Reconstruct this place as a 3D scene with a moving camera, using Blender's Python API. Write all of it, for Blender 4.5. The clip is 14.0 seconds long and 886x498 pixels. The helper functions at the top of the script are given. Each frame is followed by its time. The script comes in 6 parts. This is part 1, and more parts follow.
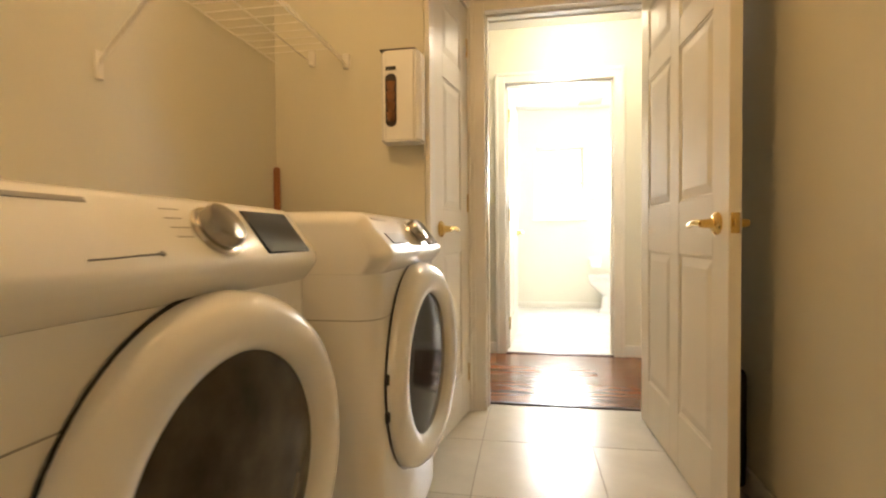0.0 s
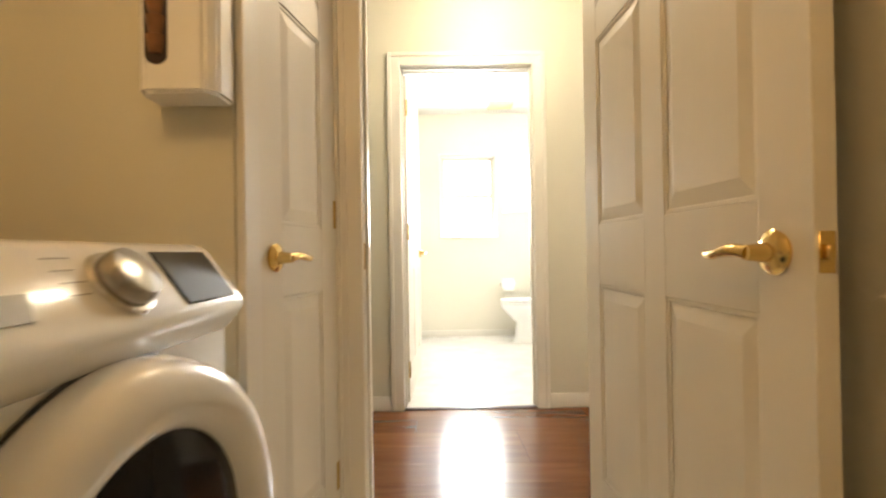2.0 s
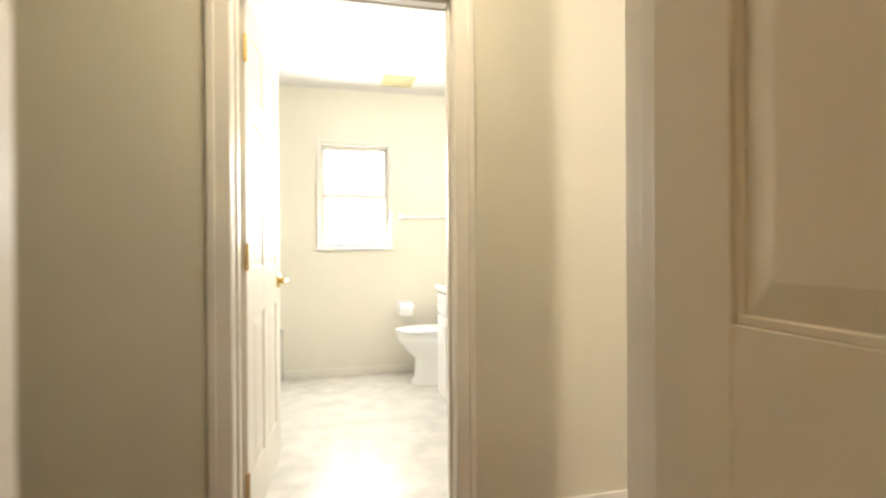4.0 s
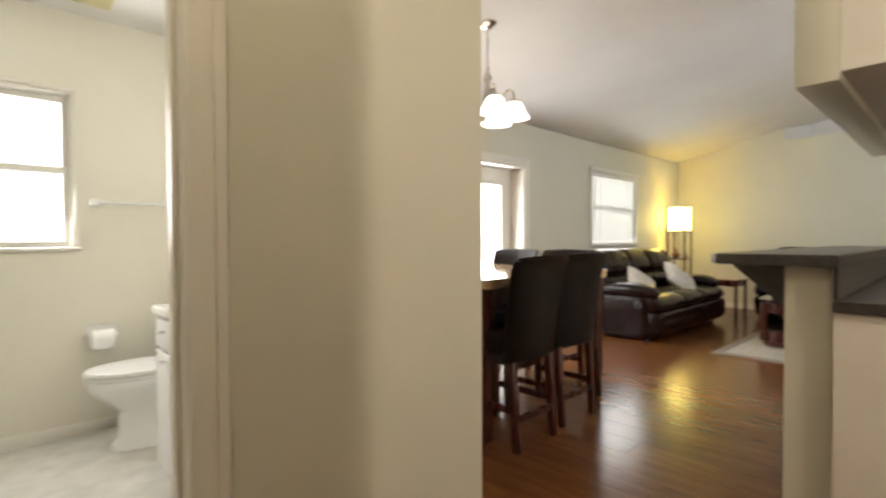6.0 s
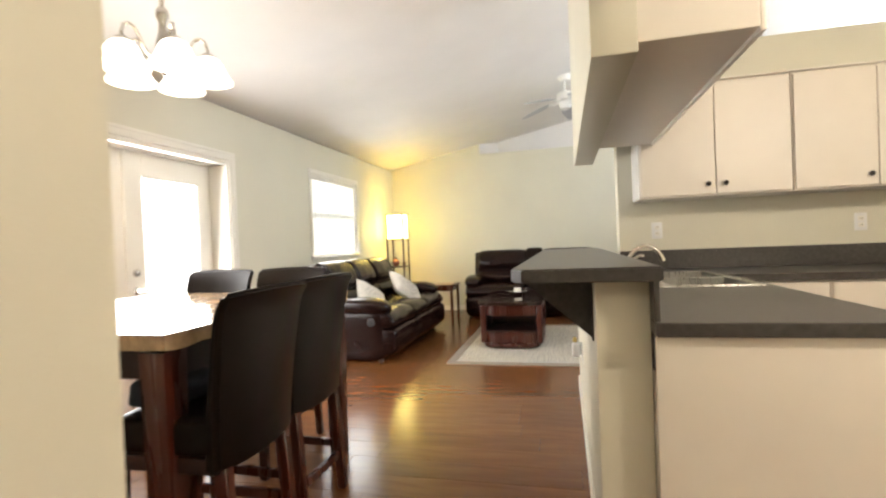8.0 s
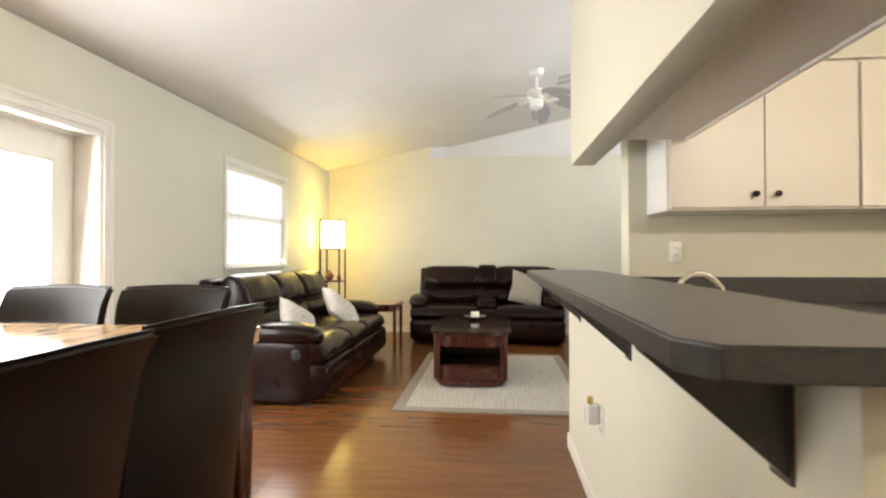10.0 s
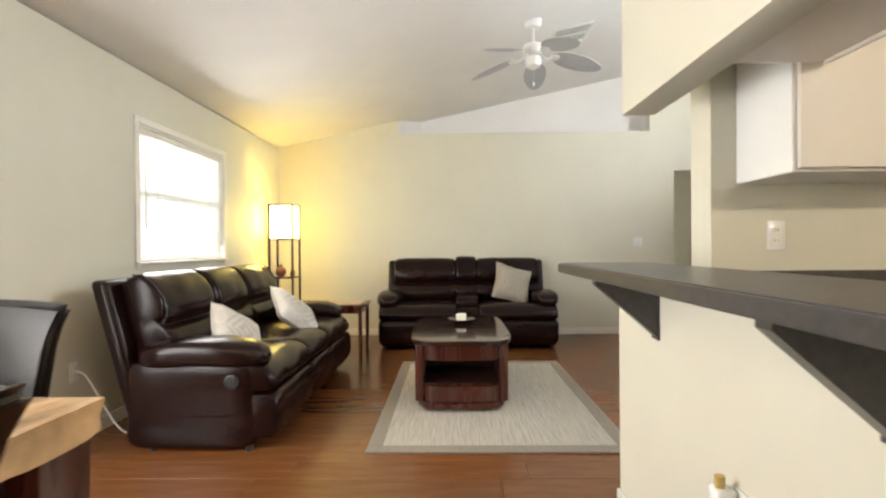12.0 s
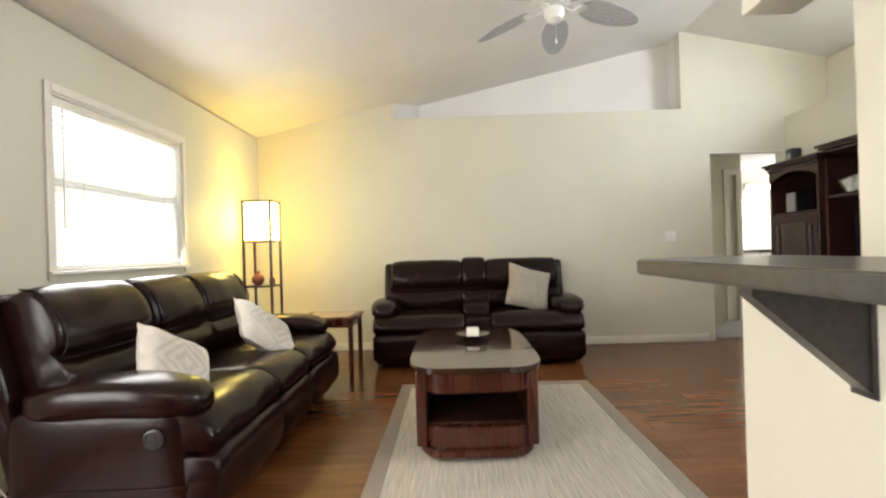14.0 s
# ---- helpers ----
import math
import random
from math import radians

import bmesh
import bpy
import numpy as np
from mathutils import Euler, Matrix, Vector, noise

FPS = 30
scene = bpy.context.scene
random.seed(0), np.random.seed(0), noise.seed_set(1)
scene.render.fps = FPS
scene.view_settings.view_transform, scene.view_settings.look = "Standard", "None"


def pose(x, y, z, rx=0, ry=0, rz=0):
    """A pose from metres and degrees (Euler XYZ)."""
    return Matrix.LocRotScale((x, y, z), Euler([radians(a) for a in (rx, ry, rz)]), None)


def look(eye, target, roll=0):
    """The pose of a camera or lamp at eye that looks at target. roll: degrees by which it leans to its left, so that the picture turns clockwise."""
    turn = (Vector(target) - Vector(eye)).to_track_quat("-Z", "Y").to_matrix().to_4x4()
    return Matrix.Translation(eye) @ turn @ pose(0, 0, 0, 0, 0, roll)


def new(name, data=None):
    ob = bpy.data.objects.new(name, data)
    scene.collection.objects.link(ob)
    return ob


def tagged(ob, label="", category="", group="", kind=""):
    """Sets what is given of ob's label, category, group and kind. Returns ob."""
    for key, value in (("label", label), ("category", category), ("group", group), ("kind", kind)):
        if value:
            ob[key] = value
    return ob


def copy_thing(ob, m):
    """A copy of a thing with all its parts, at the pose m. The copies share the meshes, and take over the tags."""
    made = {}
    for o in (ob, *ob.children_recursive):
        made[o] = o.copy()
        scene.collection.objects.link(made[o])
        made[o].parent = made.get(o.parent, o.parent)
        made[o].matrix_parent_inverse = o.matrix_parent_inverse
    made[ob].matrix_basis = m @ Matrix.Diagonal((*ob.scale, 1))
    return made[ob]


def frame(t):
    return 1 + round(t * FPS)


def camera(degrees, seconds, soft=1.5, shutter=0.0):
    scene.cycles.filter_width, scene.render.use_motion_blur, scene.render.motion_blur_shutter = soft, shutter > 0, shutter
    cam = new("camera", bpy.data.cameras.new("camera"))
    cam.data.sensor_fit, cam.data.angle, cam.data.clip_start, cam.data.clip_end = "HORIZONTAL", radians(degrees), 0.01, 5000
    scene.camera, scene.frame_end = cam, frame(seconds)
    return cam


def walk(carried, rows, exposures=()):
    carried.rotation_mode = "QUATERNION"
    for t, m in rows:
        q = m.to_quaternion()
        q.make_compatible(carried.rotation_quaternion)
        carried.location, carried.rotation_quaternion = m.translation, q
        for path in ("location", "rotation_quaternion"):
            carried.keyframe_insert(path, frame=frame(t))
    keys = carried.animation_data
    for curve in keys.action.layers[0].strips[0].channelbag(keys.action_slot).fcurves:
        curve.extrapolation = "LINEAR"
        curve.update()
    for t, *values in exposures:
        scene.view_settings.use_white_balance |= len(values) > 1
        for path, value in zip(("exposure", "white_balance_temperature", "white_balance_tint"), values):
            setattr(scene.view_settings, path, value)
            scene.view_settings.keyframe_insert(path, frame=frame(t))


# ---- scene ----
cam = camera(84.6, 14.0, 2.2, 0.5)
PATH = [
    (0, (0.462, 0.354, 0.89), (0.12, 2.324, 0.84), -0.5),
    (0.5, (0.459, 0.506, 0.899), (0.186, 2.487, 0.852), -0.5),
    (1, (0.463, 0.7, 0.903), (0.281, 2.692, 0.875), -0.7),
    (1.5, (0.483, 0.953, 0.917), (0.402, 2.952, 0.907), -0.7),
    (2, (0.498, 1.191, 0.932), (0.526, 3.191, 0.943), -0.9),
    (2.5, (0.466, 1.401, 0.958), (0.636, 3.394, 0.984), -1.1),
    (2.7, (0.457, 1.466, 0.968), (0.671, 3.454, 1.003), -0.8),
    (4.8, (0.712, 2.715, 1.128), (1.459, 4.569, 1.076), -0.6),
    (5, (0.722, 2.760, 1.128), (1.567, 4.573, 1.075), -0.6),
    (5.5, (0.753, 2.868, 1.12), (1.84, 4.546, 1.074), -0.3),
    (6, (0.797, 3.014, 1.132), (2.16, 4.477, 1.093), -0.2),
    (6.5, (0.9, 3.144, 1.151), (2.513, 4.325, 1.12), -0.5),
    (7, (1.087, 3.29, 1.162), (2.874, 4.188, 1.136), -1.2),
    (7.5, (1.283, 3.45, 1.164), (3.174, 4.1, 1.141), -1.8),
    (8, (1.505, 3.577, 1.161), (3.446, 4.058, 1.136), -2.4),
    (8.5, (1.752, 3.681, 1.156), (3.715, 4.062, 1.136), -2.5),
    (8.7, (1.843, 3.726, 1.154), (3.814, 4.071, 1.141), -2.3),
    (10.8, (2.732, 4.068, 1.178), (4.727, 4.212, 1.198), 1.0),
    (11, (2.823, 4.103, 1.178), (4.819, 4.226, 1.193), 1.1),
    (11.5, (3.058, 4.175, 1.168), (5.056, 4.249, 1.173), 0.5),
    (12, (3.294, 4.22, 1.152), (5.294, 4.254, 1.142), -0.5),
    (12.5, (3.509, 4.249, 1.137), (5.508, 4.248, 1.113), -1.4),
    (13, (3.723, 4.266, 1.126), (5.723, 4.254, 1.098), -2.2),
    (13.5, (3.94, 4.267, 1.119), (5.94, 4.274, 1.1), -2.3),
    (14, (4.109, 4.262, 1.115), (6.109, 4.301, 1.119), -1.7),
]
walk(cam, [(t, look(eye, target, roll)) for t, eye, target, roll in PATH],
     [(0, 0.72), (1.5, 0.60), (2.7, 0.44), (4.8, -0.30), (5.5, -0.68), (6.2, -0.74), (6.7, -0.55), (7.2, -0.28), (8.0, -0.08), (11, -0.10), (14, -0.12)])

# ---------- world, sun, large lights ----------
world = bpy.data.worlds.new("World")
scene.world = world
world.use_nodes = True
wn = world.node_tree
wn.nodes.clear()
w_out = wn.nodes.new("ShaderNodeOutputWorld")
w_bg = wn.nodes.new("ShaderNodeBackground")
w_sky = wn.nodes.new("ShaderNodeTexSky")
w_sky.sky_type = "NISHITA"
w_sky.sun_disc = False
w_sky.sun_elevation = radians(55)
w_sky.sun_rotation = radians(160)
w_bg.inputs["Strength"].default_value = 0.12
wn.links.new(w_sky.outputs[0], w_bg.inputs[0])
wn.links.new(w_bg.outputs[0], w_out.inputs[0])

sun = new("sun", bpy.data.lights.new("sun", "SUN"))
sun.data.energy, sun.data.angle, sun.data.color = 3.0, radians(0.5), (1.0, 0.95, 0.88)
sun.matrix_world = look((0, 0, 10), (0.15, 0.55, 9.2))


def area_lamp(name, eye, target, sx, sy, watts, color):
    d = bpy.data.lights.new(name, "AREA")
    d.shape, d.size, d.size_y, d.energy, d.color = "RECTANGLE", sx, sy, watts, color
    ob = new(name, d)
    ob.matrix_world = look(eye, target)
    return ob


def bulb(name, at, watts, color, radius=0.05):
    d = bpy.data.lights.new(name, "POINT")
    d.energy, d.color, d.shadow_soft_size = watts, color, radius
    ob = new(name, d)
    ob.location = at
    return ob


DAY = (1.0, 0.98, 0.96)
COOL = (0.86, 0.93, 1.0)
WARM = (1.0, 0.72, 0.36)
area_lamp("daylight_bath", (0.86, 6.50, 1.54), (0.86, 4.5, 1.2), 0.56, 0.85, 44, DAY)
# No fixture is seen; added to light the bathroom evenly.
bulb("unseen_bath_bulb", (1.70, 5.10, 2.08), 22, (1.0, 0.96, 0.90), 0.12)
area_lamp("daylight_french", (4.40, 6.60, 1.15), (4.4, 4.0, 0.9), 1.45, 1.6, 88, DAY)
area_lamp("daylight_window", (7.41, 6.40, 1.56), (7.41, 4.5, 1.2), 1.25, 0.95, 32, DAY)
area_lamp("daylight_south", (6.75, 0.44, 1.50), (6.75, 3.0, 1.7), 1.6, 1.2, 75, COOL)
# No clerestory is known; this lamp is added to brighten the vault.
area_lamp("unseen_vault_fill", (6.9, 0.06, 2.86), (6.9, 3.0, 3.1), 2.0, 0.42, 78, COOL)
# Unseen lamp, added to brighten the next room.
area_lamp("next_room_fill", (12.6, -2.58, 1.5), (12.4, 0.0, 1.3), 1.1, 1.1, 60, DAY)
area_lamp("daylight_far", (13.58, -1.16, 1.45), (11.5, -0.6, 1.2), 0.46, 0.95, 7, DAY)
bulb("laundry_bulb", (-0.05, 0.85, 2.28), 18.5, (1.0, 0.61, 0.26), 0.20)
# No hall lamp is known; added to brighten the hall wall and bar end.
bulb("hall_fill", (0.8, 3.5, 2.30), 18, (1.0, 0.84, 0.60), 0.10)
bulb("kitchen_bulb", (2.05, 1.55, 2.30), 134, (1.0, 0.87, 0.72), 0.07)
bulb("lamp_bulb", (8.95, 6.165, 1.45), 22, (1.0, 0.79, 0.18), 0.05)

# ---------- materials ----------


def mat(name, base, rough=0.6, metal=0.0, var=0.06, scale=6.0, bump=0.0, bscale=120.0, coat=0.0, rnd=0.0, stretch=(1, 1, 1), spec=0.5):
    """A surface with mottling at one scale, grain at another, and fine relief."""
    m = bpy.data.materials.new(name)
    m.use_nodes = True
    nt = m.node_tree
    b = nt.nodes["Principled BSDF"]
    b.inputs["Metallic"].default_value = metal
    b.inputs["Coat Weight"].default_value = coat
    b.inputs["Specular IOR Level"].default_value = spec
    tc = nt.nodes.new("ShaderNodeTexCoord")
    mp = nt.nodes.new("ShaderNodeMapping")
    mp.inputs["Scale"].default_value = stretch
    nt.links.new(tc.outputs["Object"], mp.inputs[0])
    n1 = nt.nodes.new("ShaderNodeTexNoise")
    n1.inputs["Scale"].default_value = scale
    n1.inputs["Detail"].default_value = 5
    nt.links.new(mp.outputs[0], n1.inputs["Vector"])
    ramp = nt.nodes.new("ShaderNodeMapRange")
    ramp.inputs["To Min"].default_value, ramp.inputs["To Max"].default_value = 1 - var * 2, 1 + var * 2
    ramp.inputs["From Min"].default_value, ramp.inputs["From Max"].default_value = 0.25, 0.75
    nt.links.new(n1.outputs[0], ramp.inputs[0])
    hsv = nt.nodes.new("ShaderNodeHueSaturation")
    hsv.inputs["Color"].default_value = (*base, 1)
    last = ramp.outputs[0]
    if rnd:
        info = nt.nodes.new("ShaderNodeObjectInfo")
        r2 = nt.nodes.new("ShaderNodeMapRange")
        r2.inputs["To Min"].default_value, r2.inputs["To Max"].default_value = 1 - rnd, 1 + rnd
        nt.links.new(info.outputs["Random"], r2.inputs[0])
        mu = nt.nodes.new("ShaderNodeMath")
        mu.operation = "MULTIPLY"
        nt.links.new(last, mu.inputs[0])
        nt.links.new(r2.outputs[0], mu.inputs[1])
        last = mu.outputs[0]
    nt.links.new(last, hsv.inputs["Value"])
    nt.links.new(hsv.outputs[0], b.inputs["Base Color"])
    rr = nt.nodes.new("ShaderNodeMapRange")
    rr.inputs["To Min"].default_value, rr.inputs["To Max"].default_value = max(0.02, rough * 0.85), min(1, rough * 1.15)
    nt.links.new(n1.outputs[0], rr.inputs[0])
    nt.links.new(rr.outputs[0], b.inputs["Roughness"])
    if bump:
        n2 = nt.nodes.new("ShaderNodeTexNoise")
        n2.inputs["Scale"].default_value = bscale
        n2.inputs["Detail"].default_value = 3
        nt.links.new(mp.outputs[0], n2.inputs["Vector"])
        bp = nt.nodes.new("ShaderNodeBump")
        bp.inputs["Strength"].default_value = bump
        bp.inputs["Distance"].default_value = 0.004
        nt.links.new(n2.outputs[0], bp.inputs["Height"])
        nt.links.new(bp.outputs[0], b.inputs["Normal"])
    return m


def glow(name, color, strength):
    m = bpy.data.materials.new(name)
    m.use_nodes = True
    b = m.node_tree.nodes["Principled BSDF"]
    b.inputs["Base Color"].default_value = (*color, 1)
    b.inputs["Emission Color"].default_value = (*color, 1)
    b.inputs["Emission Strength"].default_value = strength
    return m


def glass(name, tint=(1, 1, 1), rough=0.0):
    m = bpy.data.materials.new(name)
    m.use_nodes = True
    b = m.node_tree.nodes["Principled BSDF"]
    b.inputs["Base Color"].default_value = (*tint, 1)
    b.inputs["Roughness"].default_value = rough
    b.inputs["Transmission Weight"].default_value = 1.0
    b.inputs["IOR"].default_value = 1.45
    return m


def wood(name, dark, light, rough=0.3, ring=9.0, along=(1, 1, 14), coat=0.15, rnd=0.0):
    """Stained wood with streaks running along the axis that is stretched least."""
    m = bpy.data.materials.new(name)
    m.use_nodes = True
    nt = m.node_tree
    b = nt.nodes["Principled BSDF"]
    b.inputs["Coat Weight"].default_value = coat
    b.inputs["Coat Roughness"].default_value = 0.15
    tc = nt.nodes.new("ShaderNodeTexCoord")
    mp = nt.nodes.new("ShaderNodeMapping")
    mp.inputs["Scale"].default_value = along
    nt.links.new(tc.outputs["Object"], mp.inputs[0])
    n1 = nt.nodes.new("ShaderNodeTexNoise")
    n1.inputs["Scale"].default_value = ring
    n1.inputs["Detail"].default_value = 6
    n1.inputs["Distortion"].default_value = 0.6
    nt.links.new(mp.outputs[0], n1.inputs["Vector"])
    cr = nt.nodes.new("ShaderNodeValToRGB")
    cr.color_ramp.elements[0].position, cr.color_ramp.elements[1].position = 0.3, 0.72
    cr.color_ramp.elements[0].color, cr.color_ramp.elements[1].color = (*dark, 1), (*light, 1)
    nt.links.new(n1.outputs[0], cr.inputs[0])
    hsv = nt.nodes.new("ShaderNodeHueSaturation")
    nt.links.new(cr.outputs[0], hsv.inputs["Color"])
    if rnd:
        info = nt.nodes.new("ShaderNodeObjectInfo")
        r2 = nt.nodes.new("ShaderNodeMapRange")
        r2.inputs["To Min"].default_value, r2.inputs["To Max"].default_value = 1 - rnd, 1 + rnd
        nt.links.new(info.outputs["Random"], r2.inputs[0])
        nt.links.new(r2.outputs[0], hsv.inputs["Value"])
    nt.links.new(hsv.outputs[0], b.inputs["Base Color"])
    rr = nt.nodes.new("ShaderNodeMapRange")
    rr.inputs["To Min"].default_value, rr.inputs["To Max"].default_value = rough * 0.8, rough * 1.3
    nt.links.new(n1.outputs[0], rr.inputs[0])
    nt.links.new(rr.outputs[0], b.inputs["Roughness"])
    bp = nt.nodes.new("ShaderNodeBump")
    bp.inputs["Strength"].default_value, bp.inputs["Distance"].default_value = 0.12, 0.002
    nt.links.new(n1.outputs[0], bp.inputs["Height"])
    nt.links.new(bp.outputs[0], b.inputs["Normal"])
    return m


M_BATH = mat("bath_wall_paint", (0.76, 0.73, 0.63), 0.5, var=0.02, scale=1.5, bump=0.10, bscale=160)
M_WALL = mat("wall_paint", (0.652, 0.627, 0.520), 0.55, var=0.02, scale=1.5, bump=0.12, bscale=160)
M_CEIL = mat("ceiling_paint", (0.74, 0.72, 0.70), 0.8, var=0.02, scale=2, bump=0.25, bscale=90)
M_TRIM = mat("trim_paint", (0.78, 0.75, 0.68), 0.35, var=0.02, scale=4, bump=0.04, bscale=60)
M_DOOR = mat("door_paint", (0.77, 0.73, 0.64), 0.5, var=0.015, scale=4, bump=0.02, bscale=120, stretch=(2, 2, 0.6))
M_WHITE = mat("white_enamel", (0.80, 0.80, 0.79), 0.22, var=0.01, coat=0.3)
M_CAB = mat("cabinet_laminate", (0.76, 0.71, 0.64), 0.38, var=0.02, scale=3, bump=0.03)
M_BRASS = mat("polished_brass", (0.72, 0.52, 0.2), 0.18, metal=1.0, var=0.04)
M_CHROME = mat("brushed_nickel", (0.66, 0.63, 0.58), 0.2, metal=1.0, var=0.03)
M_STEEL = mat("stainless_steel", (0.62, 0.61, 0.58), 0.28, metal=1.0, var=0.04, stretch=(1, 20, 1))
M_BLACK = mat("black_plastic", (0.015, 0.015, 0.016), 0.35, var=0.1)
M_COUNTER = mat("dark_laminate", (0.047, 0.042, 0.040), 0.3, var=0.18, scale=45, bump=0.03, bscale=200)
M_TILE = mat("laundry_tile", (0.60, 0.57, 0.50), 0.22, var=0.05, scale=5, bump=0.06, bscale=25, rnd=0.04)
M_GROUT = mat("grout", (0.36, 0.33, 0.28), 0.8, var=0.1, scale=40)
M_VINYL = mat("bath_vinyl", (0.56, 0.54, 0.49), 0.3, var=0.1, scale=7, bump=0.04, bscale=60)
M_CARPET = mat("carpet", (0.30, 0.28, 0.27), 0.95, var=0.15, scale=120, bump=0.6, bscale=300)
M_PLANK = wood("laminate_plank", (0.135, 0.048, 0.015), (0.195, 0.076, 0.026), 0.21, 3.2, (6, 0.8, 1), 0.1, 0.15)
M_SEAM = mat("plank_seam", (0.05, 0.02, 0.01), 0.5)
M_LEATHER = mat("brown_leather", (0.0108, 0.0035, 0.0029), 0.25, var=0.12, scale=4, bump=0.08, bscale=70, spec=0.24)
M_CHERRY = wood("cherry_wood", (0.050, 0.0105, 0.0055), (0.066, 0.0145, 0.0075), 0.26, 3.0, (6, 6, 0.6), 0.10)
M_PLANK.node_tree.nodes["Principled BSDF"].inputs["Specular IOR Level"].default_value = 0.29
M_DARKWOOD = wood("dark_cherry", (0.017, 0.005, 0.0035), (0.036, 0.010, 0.006), 0.34, 3.0, (6, 6, 0.6), 0.08)
M_GLASS = glass("clear_glass")

# ---------- helpers for meshes ----------


def bm_box(bm, x0, x1, y0, y1, z0, z1, bevel=0.0, seg=2):
    r = bmesh.ops.create_cube(bm, size=1.0)
    vs = r["verts"]
    for v in vs:
        v.co = Vector((x0 + (v.co.x + 0.5) * (x1 - x0), y0 + (v.co.y + 0.5) * (y1 - y0), z0 + (v.co.z + 0.5) * (z1 - z0)))
    if bevel:
        es = list({e for v in vs for e in v.link_edges})
        bmesh.ops.bevel(bm, geom=es, offset=bevel, segments=seg, profile=0.5, affect="EDGES")
    return vs


def bm_cyl(bm, a, b, r0, r1=None, n=16):
    r1 = r0 if r1 is None else r1
    a, b = Vector(a), Vector(b)
    q = (b - a).to_track_quat("Z", "Y")
    m = Matrix.Translation((a + b) / 2) @ q.to_matrix().to_4x4()
    return bmesh.ops.create_cone(bm, cap_ends=True, segments=n, radius1=r0, radius2=r1, depth=(b - a).length, matrix=m)["verts"]


def bm_lathe(bm, prof, n=24, m=Matrix()):
    """Turns (radius, height) pairs about z."""
    rings = [[bm.verts.new(m @ Vector((r * math.cos(2 * math.pi * k / n), r * math.sin(2 * math.pi * k / n), z))) for k in range(n)] for r, z in prof]
    for a, b in zip(rings, rings[1:]):
        for k in range(n):
            bm.faces.new((a[k], a[(k + 1) % n], b[(k + 1) % n], b[k]))
    if prof[0][0] > 1e-4:
        bm.faces.new(rings[0][::-1])
    if prof[-1][0] > 1e-4:
        bm.faces.new(rings[-1])


def bm_prism(bm, pts, axis, a, b):
    """A polygon of pairs pushed along an axis from a to b."""
    def at(p, d):
        return Vector((d, p[0], p[1]) if axis == "x" else (p[0], d, p[1]) if axis == "y" else (p[0], p[1], d))
    lo, hi = [bm.verts.new(at(p, a)) for p in pts], [bm.verts.new(at(p, b)) for p in pts]
    bm.faces.new(lo), bm.faces.new(hi[::-1])
    for k in range(len(pts)):
        j = (k + 1) % len(pts)
        bm.faces.new((lo[k], hi[k], hi[j], lo[j]))
    bmesh.ops.recalc_face_normals(bm, faces=bm.faces)


def bm_tube(bm, pts, r, n=8):
    for a, b in zip(pts, pts[1:]):
        bm_cyl(bm, a, b, r, r, n)


def mesh_of(name, bm, material, smooth=False):
    me = bpy.data.meshes.new(name)
    bmesh.ops.recalc_face_normals(bm, faces=bm.faces)
    bm.to_mesh(me)
    bm.free()
    if material:
        me.materials.append(material)
    if smooth:
        me.polygons.foreach_set("use_smooth", [True] * len(me.polygons))
        me.set_sharp_from_angle(angle=radians(38))
    return me


def part(name, bm, material, parent, label="", smooth=True):
    ob = new(name, mesh_of(name, bm, material, smooth))
    ob.parent = parent
    if label:
        tagged(ob, label)
    return ob


def thing(name, label, category, m=Matrix(), group="", kind=""):
    ob = new(name)
    ob.empty_display_size = 0.1
    ob.matrix_basis = m
    return tagged(ob, label, category, group, kind)


def solid(name, bm, material, label, category, group="", kind="", smooth=True):
    return tagged(new(name, mesh_of(name, bm, material, smooth)), label, category, group, kind)


def boxed(name, dims, material, parent, bevel=0.004, label="", seg=2):
    bm = bmesh.new()
    bm_box(bm, *dims, bevel, seg)
    return part(name, bm, material, parent, label, smooth=seg >= 3)


def wall(name, axis, t0, t1, a0, a1, z0, z1, holes=(), material=None, label="cream painted drywall wall"):
    """A wall along an axis, t0 to t1 thick, with openings (a, b, low, high) through it."""
    bm = bmesh.new()
    def piece(a, b, lo, hi):
        if b - a > 1e-4 and hi - lo > 1e-4:
            bm_box(bm, *((a, b, t0, t1) if axis == "x" else (t0, t1, a, b)), lo, hi)
    at = a0
    for a, b, lo, hi in sorted(holes):
        piece(at, a, z0, z1)
        piece(a, b, z0, lo)
        piece(a, b, hi, z1)
        at = b
    piece(at, a1, z0, z1)
    return solid(name, bm, material or M_WALL, label, "wall", kind="structure", smooth=False)


# ---------- the large structure ----------
EAVE, SLOPE, YN, YR = 2.468, 0.212, 6.466, 1.60
RIDGE = EAVE + SLOPE * (YN - YR)


def vault(y):
    return EAVE + SLOPE * (YN - y) if y > YR else RIDGE - SLOPE * (YR - y)


wall("wall_laundry_back", "y", -0.69, -0.57, -1.0, 2.37, 0, 2.44)
wall("wall_laundry_end", "x", 2.25, 2.37, -0.57, 0.06, 0, 2.44)
wall("wall_laundry_right", "y", 1.21, 1.33, -1.0, 2.83, 0, 2.44)
wall("wall_laundry_near", "x", -1.12, -1.0, -0.69, 1.33, 0, 2.44)
wall("wall_laundry_door", "x", 2.83, 2.956, -1.5, 1.75, 0, 2.44, [(0.236, 1.085, -0.01, 2.04)])
wall("wall_hall_bath", "x", 4.07, 4.19, -1.5, 1.95, 0, 2.44, [(0.282, 1.100, -0.01, 2.06)])
wall("wall_hall_end", "y", -1.62, -1.5, 2.83, 4.19, 0, 2.44)
